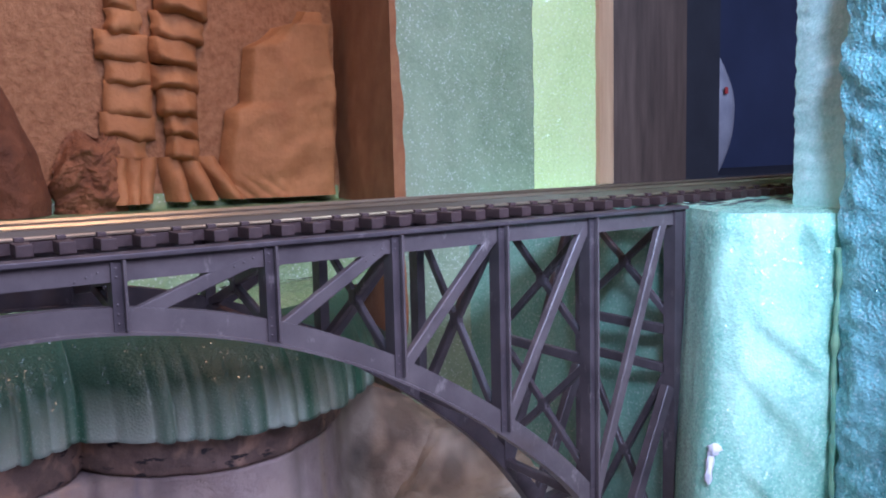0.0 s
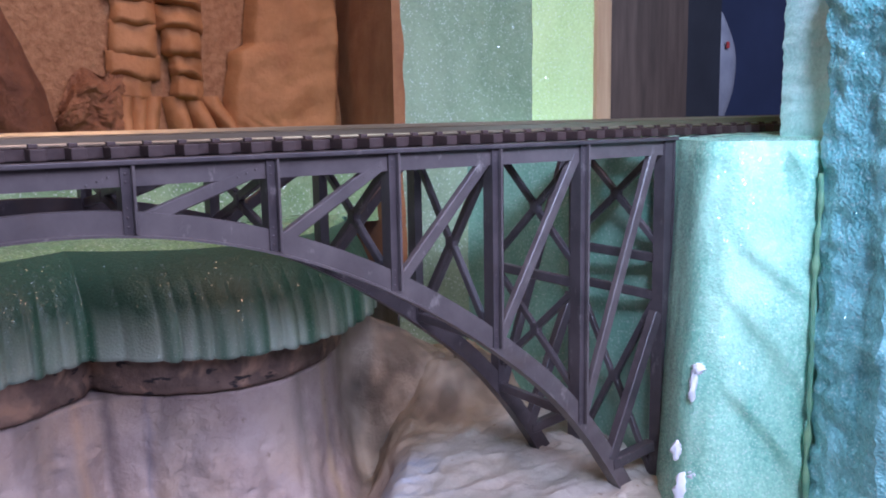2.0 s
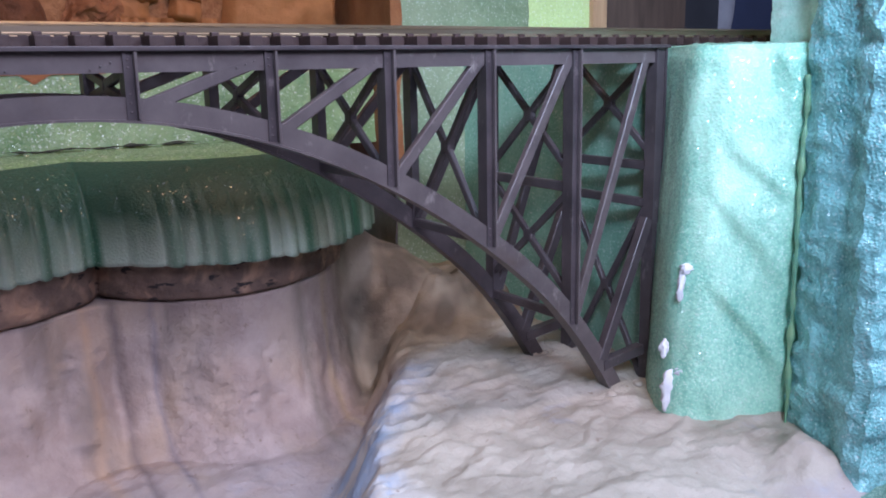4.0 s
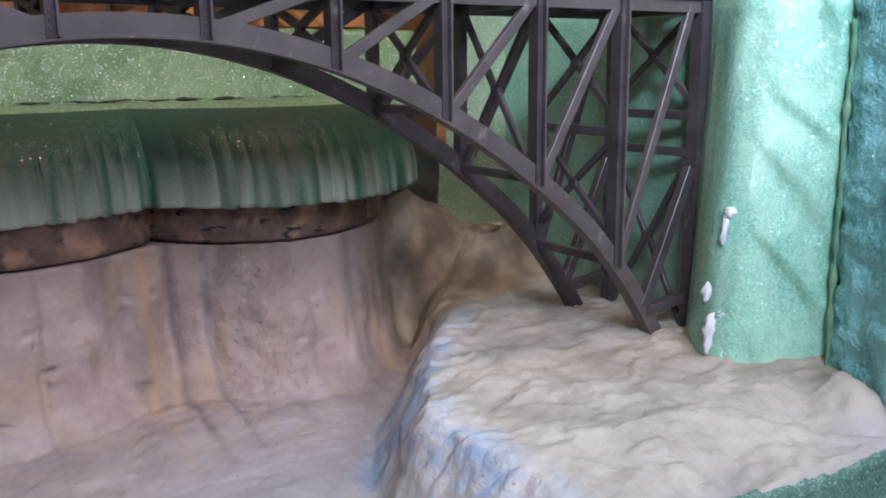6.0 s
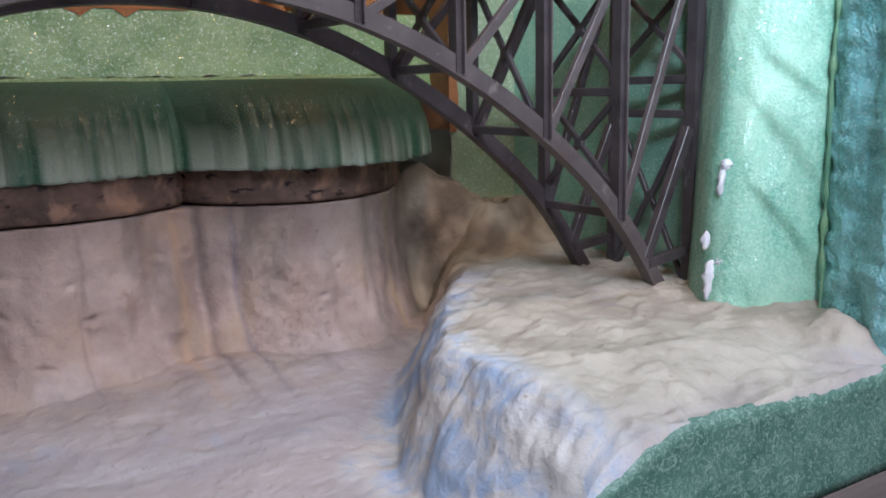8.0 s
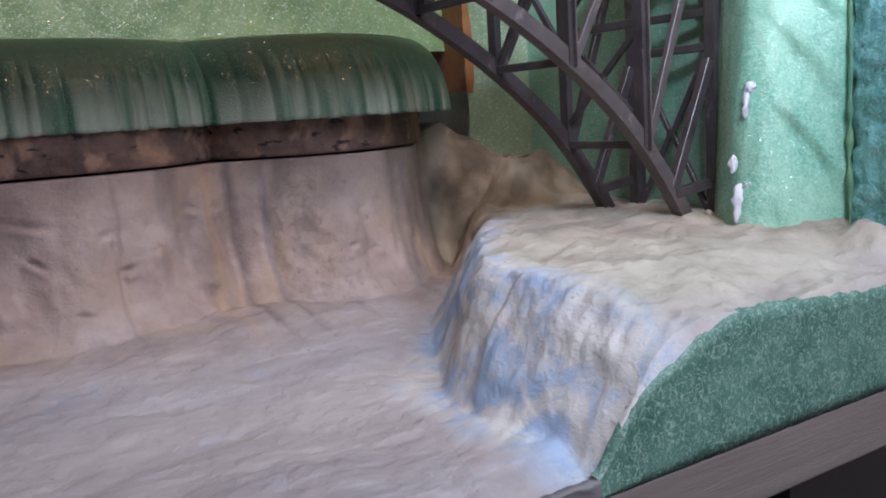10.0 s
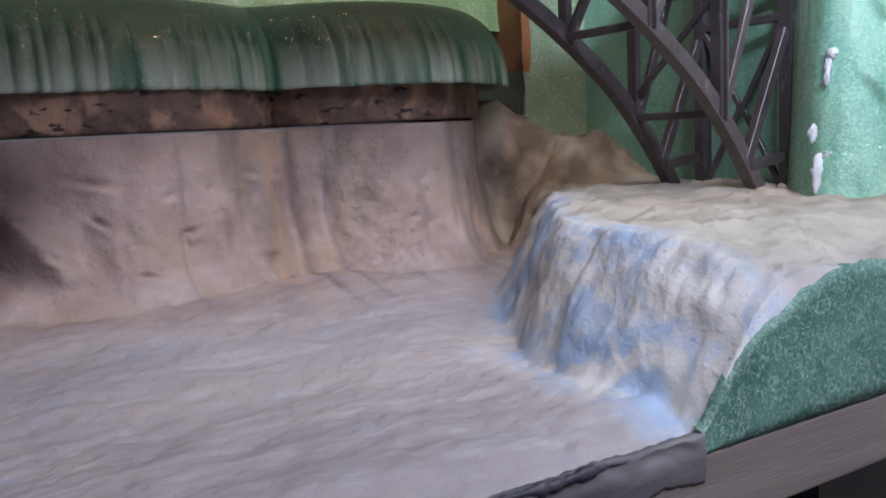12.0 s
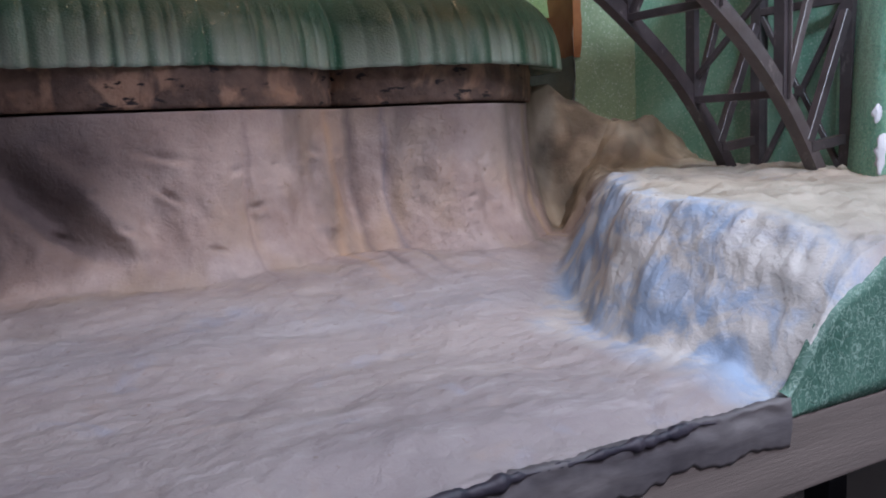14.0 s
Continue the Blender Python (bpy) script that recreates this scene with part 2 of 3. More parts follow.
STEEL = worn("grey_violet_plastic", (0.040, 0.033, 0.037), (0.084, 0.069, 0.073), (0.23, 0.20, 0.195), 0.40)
STEEL_PALE = worn("pale_worn_plastic", (0.074, 0.060, 0.062), (0.130, 0.108, 0.106), (0.28, 0.245, 0.23), 0.42)
RAIL = two_tone("tarnished_rail", (0.30, 0.24, 0.165), (0.50, 0.42, 0.31), 200, 0.30, (0.1, 1, 1), 0.1, 0.0002, 0.85)
TIE = two_tone("dark_brown_tie", (0.036, 0.020, 0.019), (0.066, 0.040, 0.036), 300, 0.55, None, 0.25, 0.0004)
BROWN = two_tone("brown_painted_foam", (0.22, 0.080, 0.024), (0.31, 0.128, 0.044), 90, 0.75, None, 0.5, 0.001)
DARK_BROWN = two_tone("dark_brown_rock", (0.105, 0.035, 0.011), (0.19, 0.068, 0.024), 120, 0.8, None, 0.7, 0.0015, fine=500)
TAN = two_tone("tan_rock", (0.31, 0.125, 0.036), (0.46, 0.205, 0.068), 70, 0.75, None, 0.4, 0.001, fine=600)
PALE_TAN = two_tone("pebbled_tan_panel", (0.26, 0.110, 0.038), (0.41, 0.20, 0.080), 350, 0.75, None, 0.8, 0.0015, fine=420)


def strata():
    m = Nodes("brown_sandstone_slab", 0.75)
    col = m.mix(m.ramp(m.noise(110, 6, 0.6, (0.8, 1, 1)), (0.35, 0.0), (0.65, 1.0)), (0.10, 0.068, 0.055), (0.22, 0.145, 0.11))
    col = m.mix(m.ramp(m.noise(90, 3, 0.5, (1, 1, 0.8), 0.5), (0.50, 0.0), (0.62, 0.9)), col, (0.40, 0.25, 0.17))
    col = m.mix(m.ramp(m.noise(170, 3, 0.5, (0.8, 1, 2.0)), (0.62, 0.0), (0.67, 1.0)), col, (0.020, 0.016, 0.018))
    m.set("Base Color", col)
    m.set("Normal", m.bump(m.noise(400, 4, 0.6), 0.6, 0.0015))
    return m.mat


STRATA = strata()

WOOD = two_tone("wood_strip", (0.42, 0.24, 0.13), (0.58, 0.37, 0.22), 80, 0.6, (4, 4, 0.2), 0.3, 0.0005)
BOARD = two_tone("grey_brown_board", (0.15, 0.125, 0.112), (0.22, 0.185, 0.165), 60, 0.65, (0.15, 1, 3), 0.3, 0.0006)
LIP = two_tone("dirty_plaster_edge", (0.055, 0.050, 0.060), (0.21, 0.195, 0.195), 60, 0.55, (0.4, 1, 1.6), 0.2, 0.0012, fine=200)
PANEL = two_tone("dark_wood_panel", (0.052, 0.036, 0.026), (0.110, 0.077, 0.056), 50, 0.55, (3, 3, 0.3), 0.2, 0.0005)
GREY_PANEL = two_tone("grey_blue_panel", (0.012, 0.015, 0.021), (0.020, 0.024, 0.032), 30, 0.6)
NAVY = two_tone("blue_sheet", (0.018, 0.030, 0.070), (0.030, 0.047, 0.105), 12, 0.7)
BAG = two_tone("white_plastic_bag", (0.20, 0.22, 0.26), (0.32, 0.34, 0.38), 40, 0.4)
GLUE = two_tone("white_glue", (0.72, 0.76, 0.82), (0.85, 0.87, 0.92), 200, 0.45)
PAINT = two_tone("off_white_wall_paint", (0.50, 0.49, 0.47), (0.56, 0.55, 0.53), 3, 0.8)
CARPET = two_tone("dark_carpet", (0.03, 0.03, 0.035), (0.05, 0.05, 0.055), 60, 0.95)


# ---- mesh helpers, in centimetres ----
def mesh_of(name, verts, faces, smooth=False):
    me = bpy.data.meshes.new(name)
    me.from_pydata([(x * CM, y * CM, z * CM) for x, y, z in verts], [], faces)
    me.validate()
    if smooth:
        me.polygons.foreach_set("use_smooth", [True] * len(me.polygons))
    me.update()
    return me


def put(name, me, mat, parent=None, label=""):
    ob = new(name, me)
    if mat and not me.materials:
        me.materials.append(mat)
    if parent:
        ob.parent = parent
    if label:
        ob["label"] = label
    return ob


def box_data(x0, x1, y0, y1, z0, z1, bevel=0.0):
    bm = bmesh.new()
    bmesh.ops.create_cube(bm, size=1.0)
    for v in bm.verts:
        v.co = Vector((x0 + (v.co.x + 0.5) * (x1 - x0), y0 + (v.co.y + 0.5) * (y1 - y0), z0 + (v.co.z + 0.5) * (z1 - z0))) * CM
    if bevel:
        bmesh.ops.bevel(bm, geom=bm.edges[:], offset=bevel * CM, segments=2, affect="EDGES", profile=0.6)
    me = bpy.data.meshes.new("box")
    bm.to_mesh(me)
    bm.free()
    return me


def box(name, x0, x1, y0, y1, z0, z1, mat, parent=None, bevel=0.0, label=""):
    return put(name, box_data(x0, x1, y0, y1, z0, z1, bevel), mat, parent, label)


def bar_data(a, b, wide, deep, side=(0, 1, 0), channel=0.0):
    """A bar from a to b: wide across its face, deep along `side`; channel: depth of the groove between two lips on the front."""
    a, b, side = Vector(a), Vector(b), Vector(side).normalized()
    d = (b - a).normalized()
    u = d.cross(side).normalized()
    w, e = wide / 2, deep / 2
    if channel:
        lip = min(0.07, wide * 0.22)
        prof = [(-w, -e), (-w + lip, -e), (-w + lip, -e + channel), (w - lip, -e + channel), (w - lip, -e), (w, -e), (w, e), (-w, e)]
    else:
        c = min(0.025, w * 0.3)
        prof = [(-w, -e + c), (-w + c, -e), (w - c, -e), (w, -e + c), (w, e - c), (w - c, e), (-w + c, e), (-w, e - c)]
    n = len(prof)
    verts = [tuple(p + u * s + side * q) for p in (a, b) for s, q in prof]
    faces = [(i, (i + 1) % n, n + (i + 1) % n, n + i) for i in range(n)] + [tuple(range(n - 1, -1, -1)), tuple(range(n, 2 * n))]
    return mesh_of("bar", verts, faces)


def bar(name, a, b, wide, deep, mat, parent, side=(0, 1, 0), channel=0.0):
    return put(name, bar_data(a, b, wide, deep, side, channel), mat, parent)


def grid_mesh(name, rows, smooth=True, close=False):
    """A sheet through rows of points."""
    n, k = len(rows), len(rows[0])
    verts = [p for r in rows for p in r]
    faces = [(i * k + j, i * k + j + 1, (i + 1) * k + j + 1, (i + 1) * k + j) for i in range(n - 1) for j in range(k - 1)]
    if close:
        faces += [(i * k + k - 1, i * k, (i + 1) * k, (i + 1) * k + k - 1) for i in range(n - 1)]
    return mesh_of(name, verts, faces, smooth)


def n3(x, y, z, s=1.0):
    return noise.noise((x * s, y * s, z * s))


def fbm(x, y, z, s, octaves=4):
    return noise.fractal((x * s, y * s, z * s), 1.0, 2.0, octaves)


def step(a, b, x):
    t = min(1.0, max(0.0, (x - a) / (b - a)))
    return t * t * (3 - 2 * t)


def lerp_table(table, x):
    return float(np.interp(x, [p[0] for p in table], [p[1] for p in table]))


# ---- canyon floor, snow shelf and rock wall: one plaster shell ----
def slab_front(x):
    if x > 1.1:
        return 7.4 + ((x - 5.2) / 4.2) ** 2 * 2.4
    return 7.6 + ((x + 3.5) / 4.6) ** 2 * 2.2 * (1.0 if x > -3.5 else 0.35)


def wall_line(x):
    edge = sum(min(slab_front(x + k * 0.35), 10.6) for k in range(-3, 4)) / 7 + 0.1
    return edge + (11.2 - edge) * step(8.9, 10.8, x) - 0.3 * step(12.2, 14.0, x)


SHELF_EDGE = [(-8.0, 5.5), (-6.6, 5.3), (-4.8, 4.8), (-1.7, 4.6), (1.0, 6.2), (3.4, 8.2), (5.5, 10.0), (9.0, 11.8), (12.0, 12.6)]
SHELF_TOE = [(-8.0, 2.7), (-6.2, 2.75), (-4.7, 2.5), (-3.6, 2.45), (-1.4, 2.9), (1.9, 4.7), (3.4, 5.7), (6.0, 8.0), (9.0, 10.2), (12.0, 11.2)]


def ripple(x, y):
    """Folds drawn into the wet plaster."""
    a = fbm(x * 0.45 + 0.5 * y, y * 1.1, 3.0, 0.5, 3)
    b = fbm(x * 0.7, y * 1.5 - 0.5 * x, 8.0, 0.45, 4)
    return 0.16 * (1 - abs(a) * 1.8) * 0.5 + 0.09 * (1 - abs(b) * 1.6) + 0.025 * fbm(x * 0.5, y * 1.4, 2.0, 1.8, 3) + 0.13 * max(0.0, 1 - 5.0 * abs(fbm(x * 0.55 + 0.2 * y, y * 1.2, 6.0, 0.6, 3))) + 0.03 * max(0.0, 1 - 5.0 * abs(fbm(x, y * 1.3 + 0.4 * x, 1.0, 1.3, 2)))


def ground_height(x, y):
    base = 6.05 + 0.40 * step(-7.5, -5.8, y) + 1.15 * step(-1.0, 7.5, y) + 0.22 * fbm(x, y, 1.0, 0.22, 3) + 0.03 * fbm(x * 0.4, y * 1.4, 4.0, 0.8, 3) + 0.012 * fbm(x * 0.8, y * 1.8, 4.0, 2.4, 3)
    e, toe = lerp_table(SHELF_EDGE, y), lerp_table(SHELF_TOE, y)
    wob = 0.45 * fbm(x * 0.5, y, 7.0, 0.35, 2)
    up = step(toe + wob * 0.6, e + wob * 0.5, x)
    up = up ** 0.75
    crust = 0.06 * fbm(x * 0.9, y * 0.9, 5.0, 0.6, 3)
    top = 9.42 + 0.30 * step(-6.5, 2.0, y) - 0.75 * step(-4.5, -7.55, y) + 0.12 * fbm(x * 0.6, y, 2.0, 0.4, 3) + 0.75 * ripple(x, y)
    top += 0.75 * math.exp(-((x - 14.9) / 0.9) ** 2 - ((y + 6.1) / 0.8) ** 2)
    rocks = step(11.6, 13.2, x) * (1 - 0.35 * step(14.6, 16.6, x)) * (1.0 + 0.15 * n3(x, y, 1, 0.5))
    top += 1.75 * rocks * math.exp(-(max(0.0, 8.9 - y) / 1.0) ** 2) + 0.15 * fbm(x, y, 3, 0.9, 3) * step(6.5, 8.0, y)
    return base * (1 - up) + top * up + 4 * up * (1 - up) * crust + 0.10 * math.exp(-((up - 0.97) / 0.10) ** 2) * max(0.0, fbm(x, y, 7.0, 0.7, 3) + 0.2)


# dents pressed into the wall: x, z, half length, lean, depth
DENTS = [(-5.4, 11.2, 0.62, -0.25, 0.42), (-5.3, 10.0, 0.36, -0.75, 0.42), (-4.2, 8.3, 0.30, -0.2, 0.30), (-2.7, 9.5, 0.16, 0.2, 0.34), (-0.3, 11.1, 0.26, -0.35, 0.36), (-8.2, 8.9, 0.45, -0.6, 0.40), (-3.3, 10.6, 0.2, 0.1, 0.2), (-6.6, 9.2, 0.24, -0.5, 0.25), (0.7, 11.0, 0.2, 0.0, 0.2), (4.7, 8.7, 0.15, 0.3, 0.2)]
DENTS += [(random.uniform(-9, 7), random.uniform(8.6, 12.3), random.uniform(0.06, 0.14), random.uniform(-0.8, 0.6), random.uniform(0.08, 0.2)) for k in range(22)]
WALL_TOP = [(-17, 12.5), (9.0, 12.5), (10.2, 13.0), (11.4, 13.3), (12.6, 12.6), (13.6, 12.1), (14.4, 11.6), (17.5, 11.4), (19.0, 10.7), (20.4, 9.7), (24, 9.5)]


def terrain():
    rows = []
    for i in range(420):
        x = -17.0 + 41.0 * i / 419
        back, row = wall_line(x), []
        end = back - 1.5
        top = lerp_table(WALL_TOP, x) + 0.22 * fbm(x, 1, 1, 0.8, 3) * step(10.8, 11.6, x)
        for j in range(190):
            y = -7.55 + (end + 7.55) * j / 189
            row.append((x, y, ground_height(x, y)))
        row = [(px + (0.13 + 0.07 * step(6.6, 7.6, pz) * step(9.6, 8.8, pz)) * fbm(px, py, pz * 1.4, 0.8, 4) * min(1.0, py + 7.55), py, pz + 0.05 * fbm(px, py, pz, 2.2, 3)) for px, py, pz in row]
        foot = row[-1][2]
        for j in range(1, 61):
            f = j / 60
            z = foot + (top - foot) * (f ** 1.25)
            fold = fbm(x * 1.1, z * 0.35, 11.0, 0.55, 3)
            relief = 0.38 * fold + 0.17 * (0.5 - abs(fbm(x + 0.4 * z, z * 0.8, 3.0, 0.6, 4))) + 0.055 * fbm(x, z * 1.2, 6.0, 1.9, 4)
            for dx, dz, long, lean, deep in DENTS:
                u, v = (x - dx) + lean * (z - dz), (z - dz) - lean * (x - dx)
                if abs(u) < 3 * long and abs(v) < 0.6:
                    relief -= deep * math.exp(-(u / long) ** 2 - (v / 0.11) ** 2) - 0.5 * deep * math.exp(-(u / long) ** 2 - ((v + 0.20) / 0.10) ** 2)
            # a bulge with a groove beside it, a second groove, and a slanting hollow
            hang = step(8.0, 8.8, z)
            relief += hang * (0.42 * math.exp(-((x - 0.1 - 0.1 * z + 1.0) / 0.55) ** 2) - 0.40 * math.exp(-((x - 1.25) / 0.35) ** 2) - 0.30 * math.exp(-((x - 2.3) / 0.20) ** 2) * step(11.2, 10.3, z) - 0.22 * math.exp(-((x + 2.95) / 0.10) ** 2) * step(11.6, 11.0, z))
            slant = (x + 8.9) + 0.78 * (z - 10.0)
            relief -= 1.0 * math.exp(-(slant / 0.75) ** 2) * hang - 0.35 * math.exp(-((slant - 1.5) / 0.5) ** 2) * hang
            mid = math.sin(math.pi * min(1.0, 0.12 + f * 0.95))
            y = end + 1.5 * (1 - (1 - f) ** 2.6) - relief * mid
            if x > 9.0:
                lumps = 0.5 + 0.6 * n3(x * 1.2, z * 1.2, 8.0, 0.55) + 0.12 * fbm(x, z, 3.0, 1.4, 3)
                y -= (0.3 + 1.5 * lumps) * step(10.0, 12.0, x) * (1 - f) ** 0.6 * mid
            row.append((x, y, z + 0.10 * fbm(x, z, 4, 0.9, 3) * mid))
        for j in range(1, 7):
            row.append((x, row[-1][1] + 0.9, top))
        front = row[0]
        row = [(front[0], -7.5, 5.72)] + row
        rows.append(row)
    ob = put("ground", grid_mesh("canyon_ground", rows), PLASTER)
    tagged(ob, "painted plaster canyon with a snowy shelf and rock wall", "ground", kind="structure")


terrain()

# ---- cut foam edge at the layout's front ----
FOAM_TOP = [(2.8, 6.2), (3.1, 6.5), (3.75, 7.3), (4.4, 7.9), (5.2, 8.08), (5.9, 8.6), (7.3, 8.84), (9.8, 8.72), (12.6, 8.5), (15.6, 8.7), (24.0, 8.9)]


def cut_edge():
    rows = []
    for i in range(240):
        x = 2.70 + 21.22 * i / 239
        top = lerp_table(FOAM_TOP, x) + 0.09 * n3(x, 3, 1, 2.5) + 0.06 * n3(x, 9, 1, 7.0)
        rows.append([(x, -7.40, 5.71)] + [(x, -7.64 + 0.02 * n3(x, z, 2, 3.0), z) for z in np.linspace(5.71, max(5.9, top), 10)] + [(x, -7.40, max(5.9, top) + 0.05)])
    ob = put("cut_foam_edge", grid_mesh("cut_foam_edge", rows), CUT_FOAM)
    tagged(ob, "dark green cut foam edge along the layout board", "foam block")


cut_edge()


def lip():
    """The ragged plaster drip over the board's edge."""
    rows = []
    for i in range(260):
        x = -17.0 + 19.75 * i / 259
        top = 6.16 + 0.05 * n3(x, 1, 0, 1.3) + 0.05 * n3(x, 5, 0, 5.0)
        low = 5.25 + 0.25 * n3(x, 2, 0, 0.9) + 0.12 * n3(x, 8, 0, 4.0) - 0.5 * step(0.0, -6.0, x)
        row = []
        for j in range(14):
            f = j / 13
            z = top + (low - top) * f
            row.append((x, -7.66 - 0.05 * math.sin(math.pi * f) - 0.12 * fbm(x, z * 2, 1, 1.4, 4) * (1 - f) ** 2, z))
        rows.append([(x, -7.40, top - 0.05)] + row + [(x, -7.55, low - 0.02)])
    ob = put("plaster_lip", grid_mesh("plaster_lip", rows), LIP)
    rows = []
    for i in range(240):
        x = -17.0 + 18.2 * i / 239
        r = max(0.015, 0.06 + 0.10 * n3(x, 0, 6, 1.6) + 0.06 * n3(x, 0, 2, 5.0)) * step(1.3, -0.5, x)
        rows.append([(x, -7.68 + r * math.cos(a), 6.10 - 0.04 * step(0, 1, x) + 0.06 * n3(x, 1, 0, 1.3) + 1.2 * r * math.sin(a)) for a in np.arange(8) * math.pi / 4])
    put("crust", grid_mesh("crust", rows, True, True), two_tone("dark_blue_crust", (0.018, 0.018, 0.032), (0.075, 0.065, 0.08), 150, 0.5), ob, "dark crumbly crust")
    tagged(ob, "ragged grey plaster drip over the board's edge", "plaster edge", kind="structure")


lip()
table = tagged(new("layout_table"), "grey brown wooden layout table", "table")
box("board", -40, 96, -7.62, 60, 4.1, 5.7, BOARD, table, 0.06)
for x, y in ((-36, -2), (12, 4), (92, -2), (-36, 56), (92, 56)):
    box("leg", x - 2, x + 2, y - 2, y + 2, -75, 4.1, GREY_PANEL, table, 0.2)


# ---- ice slab with drips on a thin brown rock slab ----
def ice_front(x):
    if x > 0.9:
        return 6.75 + ((x - 5.6) / 4.6) ** 2 * 2.3 + max(0.0, x - 11.35) ** 2 * 9.0
    return 7.58 + ((x + 3.5) / 4.3) ** 2 * 1.6 * (1.0 if x > -3.5 else 0.3)


def lobes():
    """Rounded drips side by side, of uneven width."""
    rng, x, out = random.Random(4), -17.5, []
    while x < 12.5:
        w = rng.choice((0.35, 0.5, 0.62, 0.8, 1.0)) * rng.uniform(0.85, 1.2)
        out.append((x, w, rng.uniform(0.45, 1.0)))
        x += w
    return out


LOBES = lobes()


def flute_at(x):
    for a, w, d in LOBES:
        if a <= x < a + w:
            return d * max(0.0, math.sin(math.pi * (x - a) / w)) ** 0.55
    return 0.0


def ice():
    rows, lid = [], []
    xs = list(np.linspace(-17.0, 10.6, 620)) + list(np.linspace(10.65, 12.08, 70))
    for x in xs:
        y0, row = ice_front(x), []
        flute = flute_at(x)
        low = 13.83 + 0.03 * n3(x, 7, 0, 1.2) - 0.05 * flute
        row.append((x, min(y0 + 2.2, 13.8), low + 0.30))
        row.append((x, min(y0 + 0.30, 13.8), low + 0.02))
        for j in range(30):
            f = j / 29
            z = low + (17.0 - low) * f
            lean = 2.2 * f ** 2.6 + 0.1 * f
            rib = 0.25 * flute * (1 - f ** 1.6) * step(1.05, 0.45, f + 0.25 * n3(x, 3, 1, 0.9))
            wave = 0.06 * fbm(x, z * 0.4, 2, 0.6, 2)
            row.append((x, min(y0 + lean - rib + wave, 13.8), z - 0.18 * f ** 8))
        rows.append(row)
        y1, z1 = row[-1][1], row[-1][2]
        lid.append([(x, y1 + (13.85 - y1) * j / 11, z1 + (0.11 + 0.06 * fbm(x, y1 + j, 1, 1.2, 3)) * min(1.0, j / 2)) for j in range(12)] + [(x, 13.87, 16.4)])
    ob = tagged(new("ice_slab"), "green carved foam ice slab with hanging drips", "ice slab")
    put("ice_front", grid_mesh("ice_front", rows), ICE, ob)
    # a dark roll along the joint stands in for the groove's shade
    rows = []
    for i in range(220):
        x = -17.0 + 28.0 * i / 219
        r = max(0.004, 0.02 + 0.10 * n3(x, 3, 0, 0.9) + 0.05 * n3(x, 3, 5, 3.0))
        rows.append([(x, 14.0 + 1.4 * r * math.cos(a), 17.0 + 0.05 * n3(x, 0, 9, 1.0) + r * math.sin(a)) for a in np.arange(8) * math.pi / 4])
    put("seam_shade", grid_mesh("seam_shade", rows, True, True), two_tone("dark_olive_shade", (0.018, 0.022, 0.014), (0.05, 0.055, 0.03), 150, 0.8), ob, "dark strip drawn as shade in the joint")
    put("ice_top", grid_mesh("ice_top", lid), LIGHT_FOAM, ob, "pale sparkling upper face")


ice()


def rock_slab(name, x0, x1, front):
    rows = []
    for i in range(150):
        x = x0 + (x1 - x0) * i / 149
        edge = min(x - x0, x1 - x)
        y0 = front(x) + 0.02 + 0.5 * max(0.0, 0.7 - edge) ** 2 / 0.5
        row = []
        for j in range(12):
            f = j / 11
            z = 12.60 + 1.47 * f
            chip = 0.10 * fbm(x, z * 2.2, 2.0, 1.3, 4) + 0.06 * (1 if n3(x, z, 9, 2.6) > 0.35 else 0)
            row.append((x, y0 + chip + 0.08 * abs(2 * f - 1) ** 4, z))
        rows.append([(x, y0 + 4.0, 12.60)] + row + [(x, y0 + 4.0, 14.07)])
    ob = put(name, grid_mesh(name, rows), STRATA)
    tagged(ob, "brown weathered rock slab under the ice", "rock slab", "rock slabs")


rock_slab("rock_slab", 1.05, 10.5, slab_front)
rock_slab("rock_slab", -17.0, 1.15, slab_front)


# ---- pale foam bank behind the ice ----
def bank_face(x, f):
    return 14.12 + 0.40 * f + 0.10 * fbm(x, f * 3, 4, 0.8, 3)


def bank():
    rows = []
    for i in range(180):
        x = -17.0 + 32.0 * i / 179
        row = [(x, bank_face(x, f), 16.5 + 3.1 * f) for f in np.linspace(0, 1, 20)]
        row += [(x, 14.9 + k * 0.98, 19.68 + 0.05 * n3(x, k, 2, 1.0)) for k in range(6)] + [(x, 19.82, 20.3)]
        rows.append(row)
    ob = tagged(new("foam_bank"), "pale green sparkling foam bank above the ice", "foam block")
    put("bank_body", grid_mesh("bank_body", rows), LIGHT_FOAM, ob)
    # brown paint hanging over the bank's edge in points
    rows = []
    for i in range(200):
        x = -17.0 + 20.0 * i / 199
        k = (x + 1.15) / 1.9 + 0.15 * n3(x, 0, 0, 0.5)
        k = abs(k - round(k)) * 2
        low = 19.22 + 0.50 * k ** 0.8 + 0.10 * n3(x, 1, 1, 0.9) + 0.5 * step(1.0, 2.8, x)
        rows.append([(x, bank_face(x, (z - 16.5) / 3.1) - 0.04, z) for z in np.linspace(min(low, 19.55), 19.62, 8)] + [(x, 14.9, 19.76), (x, 15.6, 19.76)])
    put("paint_fringe", grid_mesh("paint_fringe", rows), BROWN, ob, "brown paint hanging in points")


bank()


